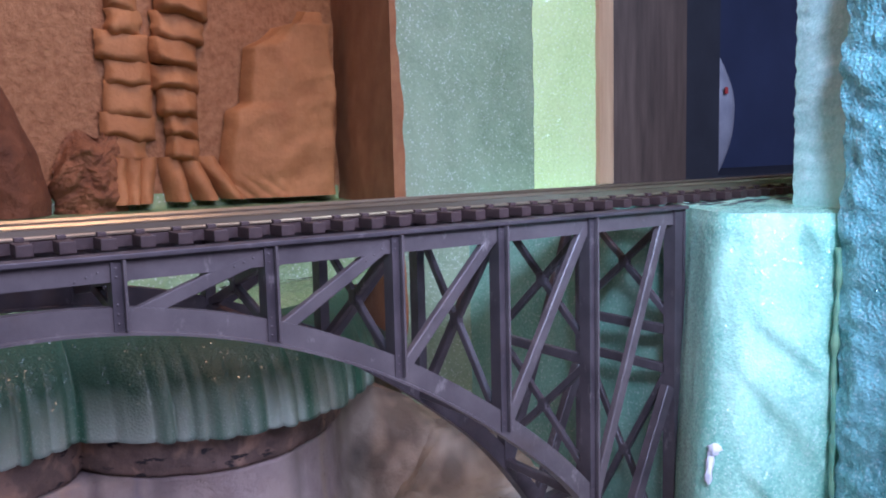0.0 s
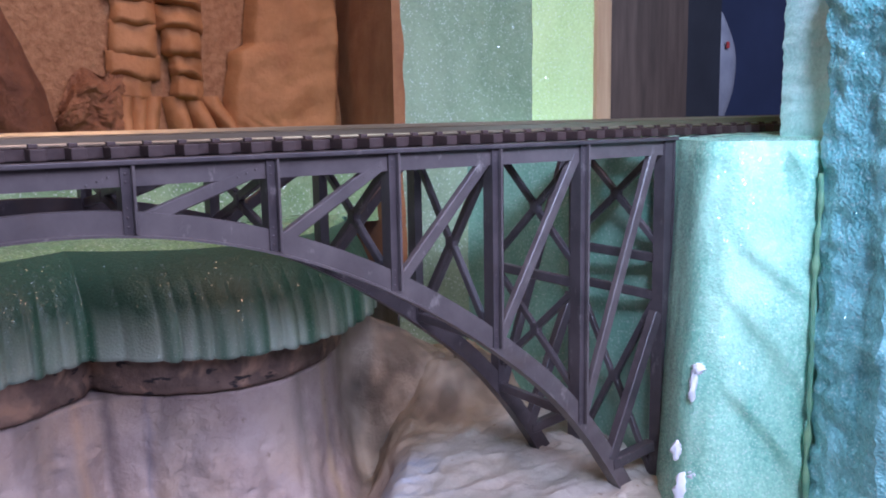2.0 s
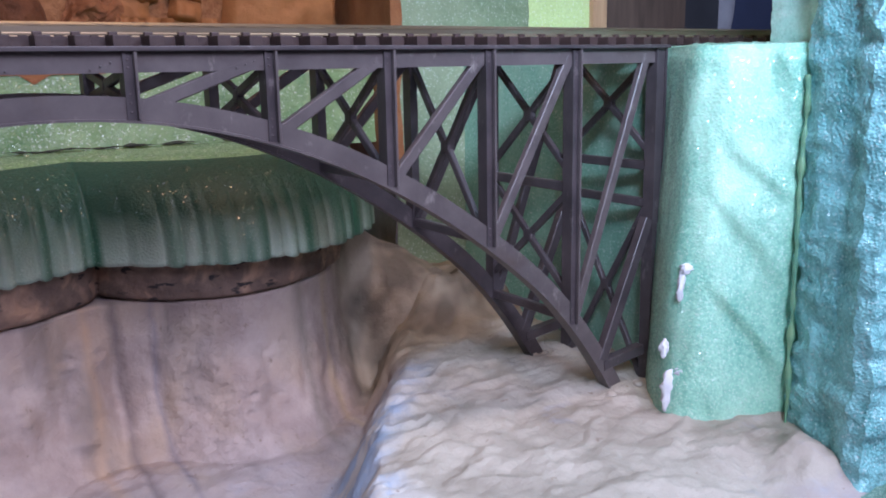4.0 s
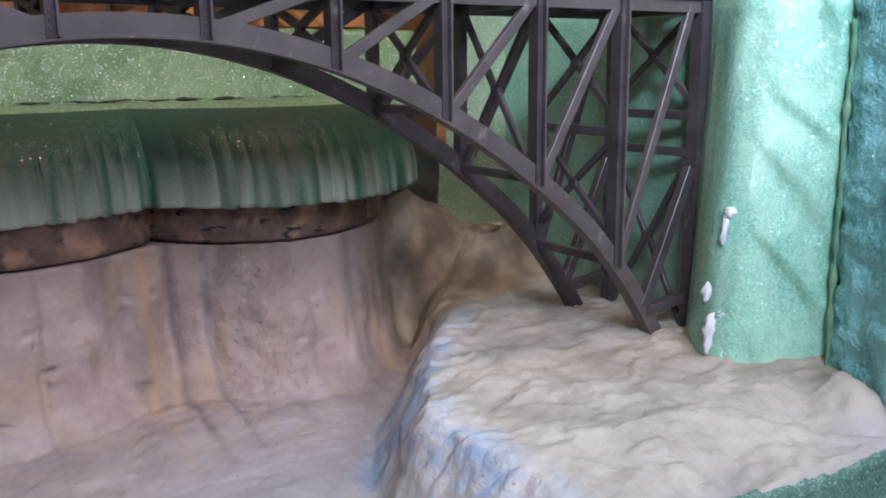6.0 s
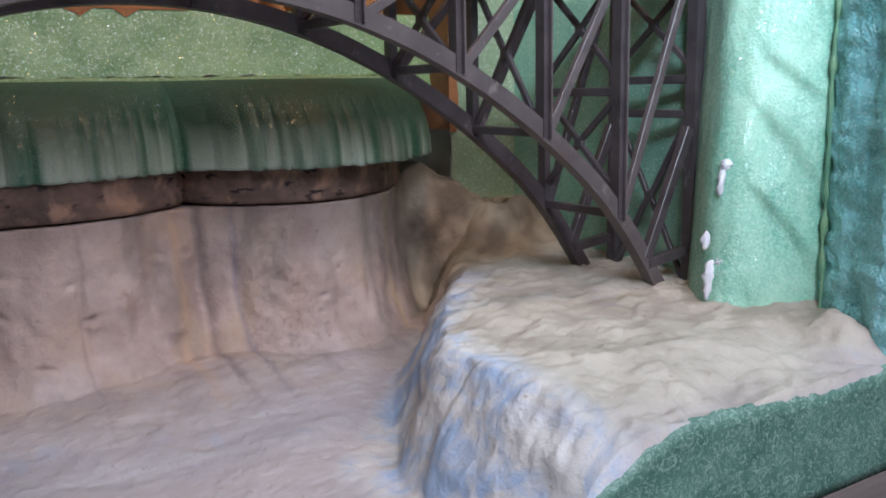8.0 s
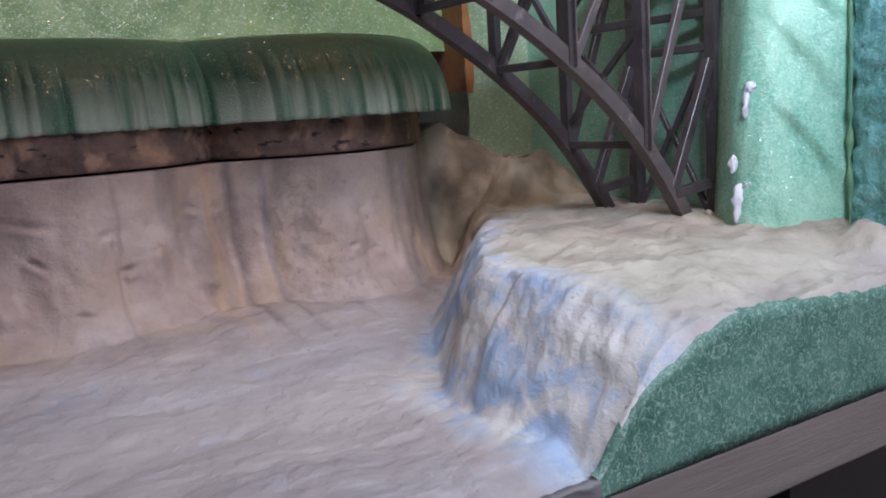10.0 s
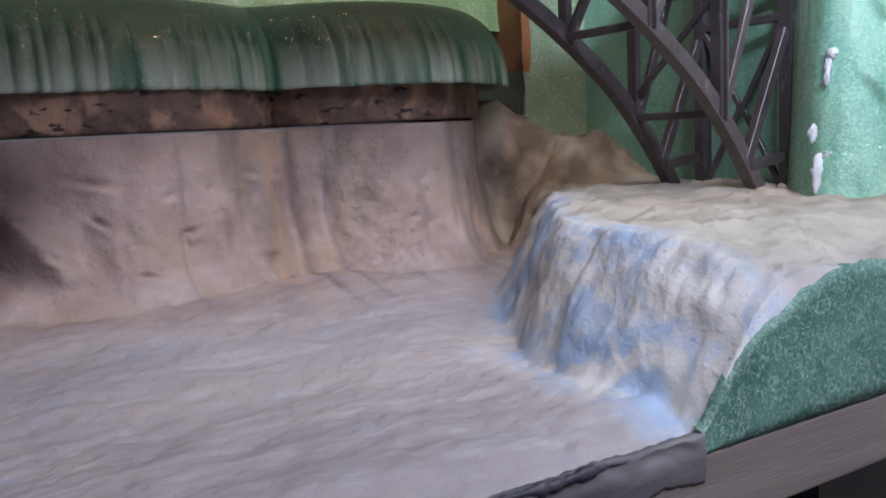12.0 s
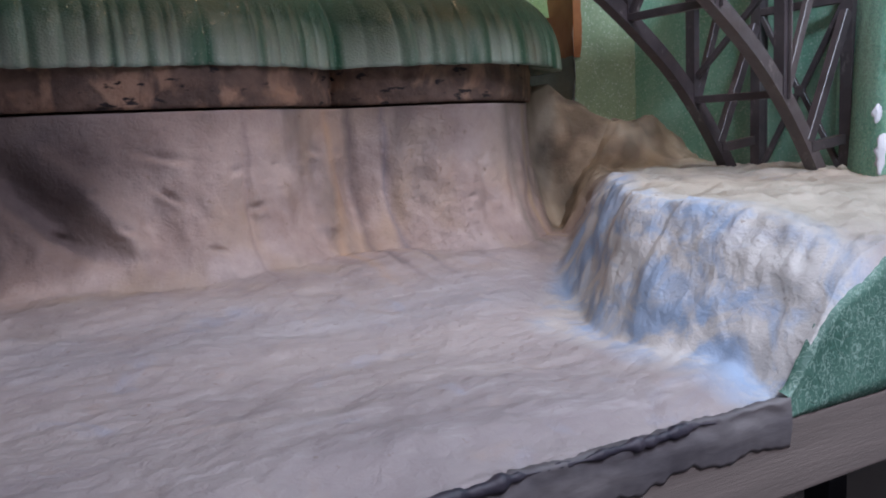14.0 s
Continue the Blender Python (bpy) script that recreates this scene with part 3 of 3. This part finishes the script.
# ---- backdrop foam with a brown painted side, a yellow green strip and a wood strip ----
def upright(name, line, z0, z1, mat, label, category, rough=0.04, dz=60, kind="", wave=1.0, seg=14, parent=None):
    pts = []
    for (ax, ay), (bx, by) in zip(line, line[1:]):
        for k in range(seg):
            f = k / seg
            pts.append((ax + (bx - ax) * f, ay + (by - ay) * f))
    pts.append(line[-1])
    rows = []
    for x, y in pts:
        rows.append([(x + rough * fbm(x, y, z * wave, 0.9, 4), y + rough * fbm(y, x, z * wave + 9, 0.9, 4), z) for z in np.linspace(z0, z1, dz)])
    if parent:
        return put(name, grid_mesh(name, rows), mat, parent, label)
    ob = put(name, grid_mesh(name, rows), mat)
    return tagged(ob, label, category, kind=kind)


backdrop = tagged(new("foam_backdrop"), "teal green foam backdrop with a brown painted side", "foam block")
upright("wide_face", [(13.28, 11.75), (19.5, 11.0)], 5.7, 42, WALL_FOAM, "", "", 0.05, parent=backdrop)
upright("pale_strip", [(19.5, 10.98), (22.06, 9.98)], 5.7, 42, PALE_FOAM, "yellow green strip", "", 0.05, parent=backdrop)
upright("lower_side", [(15.0, 19.0), (13.24, 11.77)], 5.7, 14.6, OLIVE, "olive smudged side", "", 0.10, parent=backdrop)
upright("painted_side", [(15.2, 20.5), (13.26, 11.76)], 14.55, 42, BROWN, "brown painted side", "", 0.10, parent=backdrop)


def paint_edge():
    rows = []
    for z in np.linspace(14.5, 42, 120):
        e = 13.55 + 0.22 * n3(z, 0, 4, 0.35) + 0.10 * n3(z, 6, 4, 1.1)
        rows.append([(13.16 + (e - 13.16) * u, 11.70 - 0.10 * (13.16 + (e - 13.16) * u - 13.28) - 0.03, z) for u in np.linspace(0, 1, 6)])
    put("paint_edge", grid_mesh("paint_edge", rows), BROWN, backdrop, "wavy brown paint edge")


paint_edge()
box("wood_strip", 22.06, 22.9, 9.75, 10.35, 20.2, 42, WOOD, bevel=0.08)
tagged(bpy.data.objects["wood_strip"], "thin bare wood strip beside the foam", "wood strip")

# ---- pier and the blue green mass beside it ----
PIER = [(16.4, 11.9), (16.4, 9.0), (16.35, 6.0), (16.2, 3.5), (15.9, 1.6), (15.3, 0.1), (14.5, -0.8), (13.95, -1.6), (13.72, -2.3), (13.95, -2.95), (14.6, -3.45), (15.35, -3.85), (16.05, -4.25), (16.9, -4.5), (18.0, -4.6)]


def smooth_line(pts, n):
    """A Catmull-Rom line through the points."""
    out = []
    for i in range(len(pts) - 1):
        p = [Vector(pts[max(0, min(len(pts) - 1, k))]) for k in (i - 1, i, i + 1, i + 2)]
        for k in range(n):
            t = k / n
            out.append(0.5 * (2 * p[1] + (p[2] - p[0]) * t + (2 * p[0] - 5 * p[1] + 4 * p[2] - p[3]) * t * t + (3 * p[1] - p[0] - 3 * p[2] + p[3]) * t ** 3))
    return out + [Vector(pts[-1])]


def pier_point(x, y, z):
    f = (z - 9.5) / 10.5
    front = step(0.5, -2.0, y)
    g = 0.10 * fbm(x, y + z * 0.5, z * 0.7, 0.5, 3) * front + 0.015 * fbm(x, y, z, 4.0, 2)
    # slanting knife strokes towards the outer edge
    k = 0.40 * (z - 2.0 * (y + 2.3)) + 0.55 * n3(y, z, 2, 0.35)
    k -= math.floor(k)
    g += 0.30 * step(0.0, 0.75, k) * step(1.0, 0.72, k) * step(-2.8, -3.5, y) * (0.55 + 0.6 * n3(y, z, 6, 0.3))
    sx = 1.15 * max(0.0, f) * step(2.0, -1.5, y) * step(-4.6, -2.6, y)
    r = 0.12 * step(0.965, 1.0, f)
    return x + sx + g + r, y + 0.22 * sx + 0.6 * g + r, z


def pier():
    top = tagged(new("bridge_pier"), "pale turquoise carved foam bridge pier", "pier")
    pts = smooth_line(PIER, 14)
    rows, cap = [], []
    for p in pts:
        rows.append([pier_point(p.x, p.y, z) for z in np.linspace(8.2, 20.02, 110)])
        x, y, z = rows[-1][-1]
        cap.append([(x + 0.55 * k, y + (0.12 * k if y < 0 else 0.0), 20.02 + 0.06 * min(k, 1) * (1 + n3(x + k, y, 1, 3.0))) for k in range(14)])
    cut = max(i for i, p in enumerate(pts) if p.y > 0.6)
    put("pier_side", grid_mesh("pier_side", rows[:cut + 1]), SHADED_FOAM, top, "inner side, green darkened for shade")
    put("pier_body", grid_mesh("pier_body", rows[cut:]), PIER_FOAM, top)
    put("pier_ledge", grid_mesh("pier_ledge", cap), PIER_FOAM, top)
    return top


pier()


def bead():
    """The bead of old glue in the joint beside the pier."""
    rows = []
    for i in range(140):
        z = 9.4 + 9.8 * i / 139
        r = max(0.02, 0.07 + 0.10 * n3(z, 0, 3, 1.7))
        cx, cy = 16.15 + 0.08 * n3(z, 4, 0, 0.6), -4.50 + 0.08 * n3(z, 9, 0, 0.6)
        rows.append([(cx + r * math.cos(a), cy + r * math.sin(a), z) for a in np.arange(10) * math.pi / 5])
    ob = put("glue_bead", grid_mesh("glue_bead", rows, True, True), two_tone("yellowed_glue", (0.10, 0.28, 0.19), (0.24, 0.40, 0.22), 160, 0.45))
    tagged(ob, "yellow green bead of glue between foam blocks", "glue bead")


bead()


def glue(x, y, z, w, h, seed):
    rows = []
    for i in range(15):
        a = math.pi * i / 14
        row = []
        for j in range(16):
            b = 2 * math.pi * j / 16
            r = 1 + 1.0 * n3(math.cos(b) * 2, math.sin(b) * 2 + i * 0.8, seed, 0.9) + 0.5 * n3(math.cos(b) * 3, i * 1.7, seed, 1.3)
            u, v, d = math.sin(a) * math.cos(b) * w * r, math.cos(a) * h, math.sin(a) * math.sin(b) * 0.10 * r
            row.append((x + 0.80 * u - 0.5 * d + 0.10 * v, y - 0.58 * u - 0.8 * d, z + v))
        rows.append(row)
    ob = put("glue_blob", grid_mesh("glue_blob", rows, True, True), GLUE)
    tagged(ob, "dried white glue drip on the foam pier", "glue drip", "glue drips")


glue(14.10, -2.46, 13.90, 0.15, 0.17, 1)
glue(14.02, -2.38, 13.45, 0.10, 0.50, 5)
glue(13.72, -2.10, 11.55, 0.11, 0.30, 9)
glue(13.80, -2.28, 10.30, 0.24, 0.65, 14)
glue(14.0, -2.5, 10.9, 0.16, 0.14, 21)
glue(14.25, -2.75, 9.75, 0.26, 0.16, 27)
upright("foam_cliff", [(26, 2.0), (17.75, -2.15), (17.62, -2.6), (17.5, -3.3), (17.3, -4.15)], 19.9, 42, CLIFF_FOAM, "pale turquoise foam cliff above the pier", "foam block", 0.05, 260, wave=4.0)
upright("blue_cliff", [(19.0, -3.4), (17.4, -4.2), (16.25, -4.5), (15.95, -5.1), (15.75, -6.1), (15.3, -6.8), (15.4, -7.25), (16.5, -7.45), (24, -7.5)], 8.2, 42, SEA_FOAM, "blue green rough carved foam cliff", "foam block", 0.18, 300, wave=1.8, seg=30)


# ---- arch bridge ----
def arch_z(x):
    d = abs(x + 1.5)
    return 18.93 - 0.0354 * d * d - (0.075 * (d - 12.0) ** 2 if d > 12.0 else 0.0)


def bridge():
    top = tagged(new("arch_bridge"), "grey violet plastic model steel arch bridge", "bridge")
    posts = [-15.0, -12.0, -9.0, -6.0, -3.0, 0.0, 3.0, 6.0, 9.0, 12.0]
    for y in (0.0, 3.7):
        s = -1 if y == 0 else 1
        # deck girder: web, flanges
        box("girder_web", -18.6, 15.62, y - 0.10, y + 0.10, 19.58, 20.0, STEEL_PALE, top)
        box("girder_flange", -18.7, 15.68, y - 0.26, y + 0.26, 20.0, 20.10, STEEL, top, 0.02)
        # arch rib: a curved beam with lips
        foot = 13.9 + 1.5
        for half in (-1, 1):
            rows = []
            for i in range(49):
                d = foot * i / 48
                x, z = -1.5 + half * d, arch_z(-1.5 + d)
                sl = Vector((1.0, 0.0, (arch_z(-1.5 + d + 0.01) - arch_z(-1.5 + d - 0.01)) / 0.02)).normalized()
                nx, nz = -sl.z * half, sl.x
                prof = [(-0.23, -0.27), (0.23, -0.27), (0.23, -0.22), (0.14, -0.21), (0.14, 0.24), (-0.14, 0.24), (-0.14, -0.21), (-0.23, -0.22)]
                rows.append([(x + nx * h, y + w, z + nz * h) for w, h in prof])
            # near ribs take the paler grey, far ribs the darker
            put("arch_rib", grid_mesh("arch_rib", rows, False, True), STEEL_PALE if y == 0 else STEEL, top)
        for x in posts:
            low = arch_z(x)
            bar("post", (x, y + 0.02, low - 0.2), (x, y + 0.02, 20.0), 0.25, 0.40, STEEL, top, (0, -s, 0) if s > 0 else (0, 1, 0), 0.03)
            bar("post_rib", (x + 0.10, y + 0.24 * s, low - 0.18), (x + 0.10, y + 0.24 * s, 19.99), 0.06, 0.10, STEEL_PALE, top)
        for x in (15.40, -18.40):
            bar("end_post", (x, y + 0.02, 9.3), (x, y + 0.02, 20.0), 0.44, 0.42, STEEL, top, (0, 1, 0), 0.05)
        for half in (-1, 1):
            for k in range(5):
                a = 1.5 + 3.0 * k
                b = a + 3.0 if k < 4 else a + 3.0
                bar("diagonal", (-1.5 + half * (a + 0.10), y - 0.005 * s, arch_z(-1.5 + a + 0.2) + 0.0), (-1.5 + half * (b - 0.12), y - 0.005 * s, 19.82), 0.28, 0.22, STEEL_PALE if y == 0 else STEEL, top)
            bar("diagonal", (-1.5 + half * 14.75, y - 0.02, 10.75), (-1.5 + half * 16.6, y - 0.02, 14.9), 0.34, 0.30, STEEL, top)
            bar("strut", (-1.5 + half * 14.8, y, 10.55), (-1.5 + half * 16.5, y, 10.75), 0.32, 0.34, STEEL, top)
    # cross frames between the two trusses
    for half in (-1, 1):
        for d, panels, struts in ((1.5, 1, ()), (4.5, 1, ()), (7.5, 1, ()), (10.5, 1, ()), (13.5, ((16.7, 19.6), (13.1, 15.9)), (16.15,)), (16.78, ((17.0, 19.7), (9.7, 15.2)), (16.5, 15.35))):
            x = -1.5 + half * d
            for a, b in ((arch_z(-1.5 + d) + 0.15, 19.6),) if panels == 1 else panels:
                m = (a + b) / 2
                g = min(0.13, (b - a) * 0.08)
                for y0, z0, y1, z1 in ((0.2, a, 1.85 - g, m - g), (1.85 + g, m + g, 3.5, b), (0.2, b, 1.85 - g, m + g), (1.85 + g, m - g, 3.5, a)):
                    bar("cross_brace", (x, y0, z0), (x, y1, z1), 0.21, 0.16, STEEL, top, (1, 0, 0))
                box("gusset", x - 0.10, x + 0.10, 1.85 - g - 0.07, 1.85 + g + 0.07, m - g - 0.07, m + g + 0.07, STEEL, top, 0.07)
            for z in struts:
                bar("strut", (x, 0.2, z), (x, 3.5, z), 0.28, 0.20, STEEL, top, (1, 0, 0))
            bar("floor_beam", (x, 0.1, 19.75), (x, 3.6, 19.75), 0.30, 0.16, STEEL, top, (1, 0, 0))
        for d in (4.5, 7.5, 10.5, 13.5):
            x, z = -1.5 + half * d, arch_z(-1.5 + d) - 0.02
            bar("strut", (x, 0.1, z), (x, 3.6, z), 0.26, 0.22, STEEL, top, (1, 0, 0))
    # rivet heads on the posts and diagonals of the near truss
    bolts = []
    for k in range(-5, 5):
        x = 3.0 * k
        for z in (arch_z(x) - 0.05, arch_z(x) + 0.13, arch_z(x) + 0.31, 19.68, 19.84):
            bolts.append((x - 0.04, -0.20, z))
        sgn = 1 if k >= 0 else -1
        for q in (0.35, 0.55, 0.75):
            bolts.append((x - sgn * q, -0.15, 19.90 - q * (19.8 - arch_z(x - sgn * 3)) / 2.8))
    verts, faces = [], []
    for x, y, z in bolts:
        b = len(verts)
        verts += [(x + 0.026 * math.cos(a), y + 0.03, z + 0.026 * math.sin(a)) for a in np.arange(6) * math.pi / 3] + [(x, y - 0.01, z)]
        faces += [(b + 6, b + (i + 1) % 6, b + i)[::-1] for i in range(6)]
    put("rivets", mesh_of("rivets", verts, faces, True), STEEL_PALE, top)["kind"] = "stuff"
    return top


bridge()


# ---- track ----
def track():
    top = tagged(new("model_track"), "nickel silver model railway track on dark ties", "track")
    for y in (1.18, 2.82):
        prof = [(-0.11, 20.36), (0.11, 20.36), (0.11, 20.39), (0.035, 20.42), (0.035, 20.54), (0.06, 20.56), (0.06, 20.60), (0.03, 20.63), (-0.005, 20.63), (-0.06, 20.578), (-0.06, 20.56), (-0.035, 20.54), (-0.035, 20.42), (-0.11, 20.39)]
        put("rail", grid_mesh("rail", [[(x, y + w, z) for w, z in prof] for x in np.linspace(-30, 34, 33)], False, True), RAIL, top)
    tie = box_data(-0.15, 0.15, 0.45, 3.55, 20.105, 20.34, 0.02)
    tie.materials.append(TIE)
    clip = box_data(-0.09, 0.09, -0.20, 0.20, 20.34, 20.43, 0.02)
    clip.materials.append(TIE)
    for k in range(-44, 40):
        x = 2.96 + 0.733 * k
        t = put("tie", tie, None, top)
        t.location = (x * CM, 0, 0)
        for y in (1.18, 2.82):
            c = put("rail_clip", clip, None, t)
            c.location = (0, y * CM, 0)
    for y in (1.18, 2.82):
        box("tie_web", -29, 32, y - 0.12, y + 0.12, 20.11, 20.33, TIE, top)


track()


# ---- rock relief on the back panel ----
def relief(name, x0, x1, z0, z1, height, mat, label, y=19.6, nx=60, nz=90, category="rock"):
    rows = []
    for i in range(nx + 1):
        u = i / nx
        row = []
        for j in range(nz + 1):
            v = j / nz
            x, z, h = height(u, v, x0 + (x1 - x0) * u, z0 + (z1 - z0) * v)
            row.append((x, y - h, z))
        rows.append(row)
    ob = put(name, grid_mesh(name, rows), mat)
    return tagged(ob, label, category)


relief("back_panel", -20, 16, 19.95, 42, lambda u, v, x, z: (x, z, 0.05 * fbm(x, z, 1, 0.8, 4)), PALE_TAN, "pebbled tan plaster back panel", 19.9, 80, 60, "panel")["kind"] = "structure"


PINNACLE_LEFT = [(19.95, 9.5), (20.7, 9.3), (21.7, 9.3), (23.7, 9.65), (24.0, 10.3), (25.0, 10.4), (26.4, 10.6), (26.8, 11.4), (27.3, 11.9), (27.5, 12.9), (28.0, 13.2)]
PINNACLE_RIGHT = [(19.95, 14.3), (24.8, 14.5), (26.5, 14.2), (28.1, 14.05)]


def pinnacle(u, v, x, z):
    a = lerp_table(PINNACLE_LEFT, z) + 0.06 * fbm(z, 0, 2, 1.5, 3)
    b = lerp_table(PINNACLE_RIGHT, z) + 0.05 * fbm(z, 5, 2, 1.2, 3)
    px = a + (b - a) * u
    ridge_x = 11.7 + 0.25 * n3(z, 2, 0, 0.6) + 0.08 * (z - 20)
    h = 0.75 + 0.75 * step(a, ridge_x, px) + 0.12 * step(ridge_x, b, px)
    h *= min(1.0, (u * 14) ** 0.6) * min(1.0, ((1 - u) * 14) ** 0.6) * step(1.0, 0.985, v)
    h += (0.12 * fbm(px * 0.4, z * 1.1 - 0.3 * px, 5, 0.6, 3) + 0.05 * fbm(px, z, 2, 1.6, 4)) * min(1.0, h)
    h -= 0.10 * max(0.0, math.sin(9.0 * (px + 1.2 * z))) * step(21.2, 20.4, z) * step(12.2, 11.2, px)
    return px, z, h - 0.1


relief("rock_pinnacle", 9.3, 14.5, 19.95, 28.1, pinnacle, TAN, "smooth tan sandstone rock pinnacle")


def ledge_mesh(x0, x1, z0, z1, deep, seed, slant):
    """One overhanging ledge: sloped above, undercut below."""
    rows = []
    for i in range(15):
        u = i / 14
        e = min(1.0, (u * 9) ** 0.5, ((1 - u) * 3.0) ** 0.7) * (0.82 + 0.3 * n3(u * 3, 0, seed, 1.0))
        row = []
        for j in range(12):
            v = j / 11
            out = 0.30 + (0.7 if v > 0.14 else 0.05 + 4.6 * v) * (1 - 0.85 * min(1.0, max(0.0, (v - 0.2) / 0.8)))
            x = x0 + (x1 - x0) * u + 0.12 * n3(0, v * 2, seed, 1.3)
            z = z0 + (z1 - z0) * v + slant * (u - 0.5) + 0.16 * fbm(x, v, seed, 1.1, 3)
            row.append((x, 19.75 - deep * out * e - 0.10 * fbm(x, z, seed, 0.9, 4), z))
        rows.append([(row[0][0], 20.0, row[0][2])] + row + [(row[-1][0], 20.0, row[-1][2])])
    return grid_mesh("rock_ledge", rows)


def stack(x0, x1, seed):
    top = tagged(new("rock_formation"), "stack of eroded tan rock ledges", "rock", "rock formations")
    rng = random.Random(seed)
    z = 21.6
    while z < 36:
        h = rng.uniform(0.85, 1.25)
        a, b = x0 + rng.uniform(-0.25, 0.3), x1 + rng.uniform(-0.6, 0.3)
        put("rock_ledge", ledge_mesh(a, b, z, z + h + 0.12, rng.uniform(0.7, 1.1) * (1.0 if x0 > 6 else 0.65), seed + z, rng.uniform(-0.25, 0.0)), TAN, top)
        z += h
    wide = x1 - x0
    for k in range(3):
        a = x0 + wide * (k / 3) - 0.1
        rows = []
        for i in range(9):
            u = i / 8
            rows.append([(a + (wide / 3 + 0.3) * u + (0.9 if x0 > 6 else -0.3) * (1 - v) * (0.3 + 0.5 * k), 19.8 - (0.5 + 0.7 * (1 - v)) * math.sin(math.pi * u) ** 0.6 - 0.15 * fbm(u * 2 + k, v * 3, seed, 1, 3), 19.95 + 1.85 * v) for v in np.linspace(0, 1, 12)])
        put("rock_foot", grid_mesh("rock_foot", rows), TAN, top)


stack(4.7, 6.5, 3)
stack(6.75, 8.9, 8)


def mound(u, v, x, z):
    a = math.sin(math.pi * u) ** 0.5
    h = 1.0 * a * step(1.0, 0.75, v) + 0.55 * fbm(x, z, 4, 0.9, 5) * a
    return x + 0.25 * fbm(z, 0, 3, 0.8, 3), 19.6 + (z - 19.6) * (0.6 + 0.3 * a + 0.25 * n3(x, 0, 5, 1.3)), h - 0.1


relief("rock_mound", 2.5, 5.3, 19.6, 23.1, mound, two_tone("reddish_rock", (0.17, 0.062, 0.022), (0.33, 0.135, 0.05), 120, 0.8, None, 0.9, 0.002, fine=380), "rough reddish brown rock mound")


def ridge(u, v, x, z):
    c = 2.2 - 2.4 * step(0.0, 0.6, v) + 0.2 * n3(0, z, 3, 0.7)
    return c - 2.6 + 2.9 * u, z, 1.6 * math.sin(math.pi * u) ** 0.6 + 0.12 * fbm(x, z, 2, 1.6, 4) - 0.1


relief("rock_ridge", -1, 2.2, 19.7, 34, ridge, DARK_BROWN, "dark brown upright rock ridge")

# ---- dark opening beyond the pier ----
cabinet = tagged(new("cabinet"), "dark stained wooden cabinet with a grey edge", "cabinet")
box("side_panel", 36.5, 45.6, 25.0, 26.5, 5.7, 60, PANEL, cabinet)
box("edge_panel", 45.6, 49.6, 25.3, 26.6, 5.7, 60, GREY_PANEL, cabinet, 0.0, "dark grey blue edge panel")
box("blue_sheet", 40, 90, 40, 41, 5.7, 70, NAVY)
tagged(bpy.data.objects["blue_sheet"], "dark blue hanging sheet", "sheet")
def bag():
    top = tagged(new("plastic_bag"), "white plastic bag hanging beside the blue sheet", "bag")
    rows = []
    for i in range(17):
        v = i / 16
        w = 1.9 * math.sin(math.pi * (0.04 + 0.92 * v)) ** 0.8
        rows.append([(52.5 + w * math.cos(a) + 0.1 * n3(a, v * 5, 1), 28.2 + 0.8 * w * math.sin(a), 19.2 + 9.6 * v) for a in np.linspace(0, 2 * math.pi, 20)[:-1]])
    put("bag_body", grid_mesh("bag_body", rows, True, True), BAG, top)
    box("red_mark", 52.0, 52.35, 26.62, 26.72, 25.5, 26.0, two_tone("red_print", (0.35, 0.03, 0.03), (0.42, 0.05, 0.04), 90, 0.5), top, 0.03, "red printed mark")


bag()
box("shelf_edge", 46, 92, 27.0, 39.98, 18.6, 19.2, GREY_PANEL, bevel=0.1)
tagged(bpy.data.objects["shelf_edge"], "dark grey shelf below the blue sheet", "shelf")
box("track_bed", 16.5, 40, -0.9, 9.5, 19.0, 20.08, GREY_PANEL)
tagged(bpy.data.objects["track_bed"], "dark roadbed leading into the opening", "roadbed")

# ---- room ----
for name, d in (("wall_north", (-90, 130, 90, 96, -75, 145)), ("wall_south", (-90, 130, -126, -120, -75, 145)), ("wall_west", (-96, -90, -126, 96, -75, 145)), ("wall_east", (130, 136, -126, 96, -75, 145)), ("floor", (-96, 136, -126, 96, -81, -75)), ("ceiling", (-96, 136, -126, 96, 145, 151))):
    tagged(box(name, *d, CARPET if name == "floor" else PAINT), "plain " + name.split("_")[0] + " of the room", name.split("_")[0], kind="structure")


def scrap(x, y, z, r, seed, mat, label):
    rows = []
    for i in range(9):
        a = math.pi * i / 8
        rows.append([(x + r * math.sin(a) * math.cos(b) * (1 + 0.7 * n3(b, i, seed)), y + r * math.sin(a) * math.sin(b), z + 0.7 * r * math.cos(a) * (1 + 0.5 * n3(i, b, seed))) for b in np.arange(10) * math.pi / 5])
    tagged(put("foam_scrap", grid_mesh("foam_scrap", rows, True, True), mat), label, "scrap", "foam scraps")


scrap(13.6, 9.6, 11.6, 0.30, 2, PLASTER, "small pale plaster scrap on the rocks")
for x, y, z, r, seed in ((13.7, 3.7, 9.8, 0.2, 11), (14.6, 4.3, 9.85, 0.16, 13), (13.2, -0.6, 9.75, 0.2, 17), (14.5, -0.4, 9.8, 0.17, 19), (14.3, 1.6, 9.8, 0.22, 23)):
    scrap(x, y, z, r, seed, PLASTER, "small pale plaster scrap by the bridge foot")
scrap(14.1, 3.6, 9.75, 0.22, 7, PLASTER, "small pale plaster scrap on the rocks")
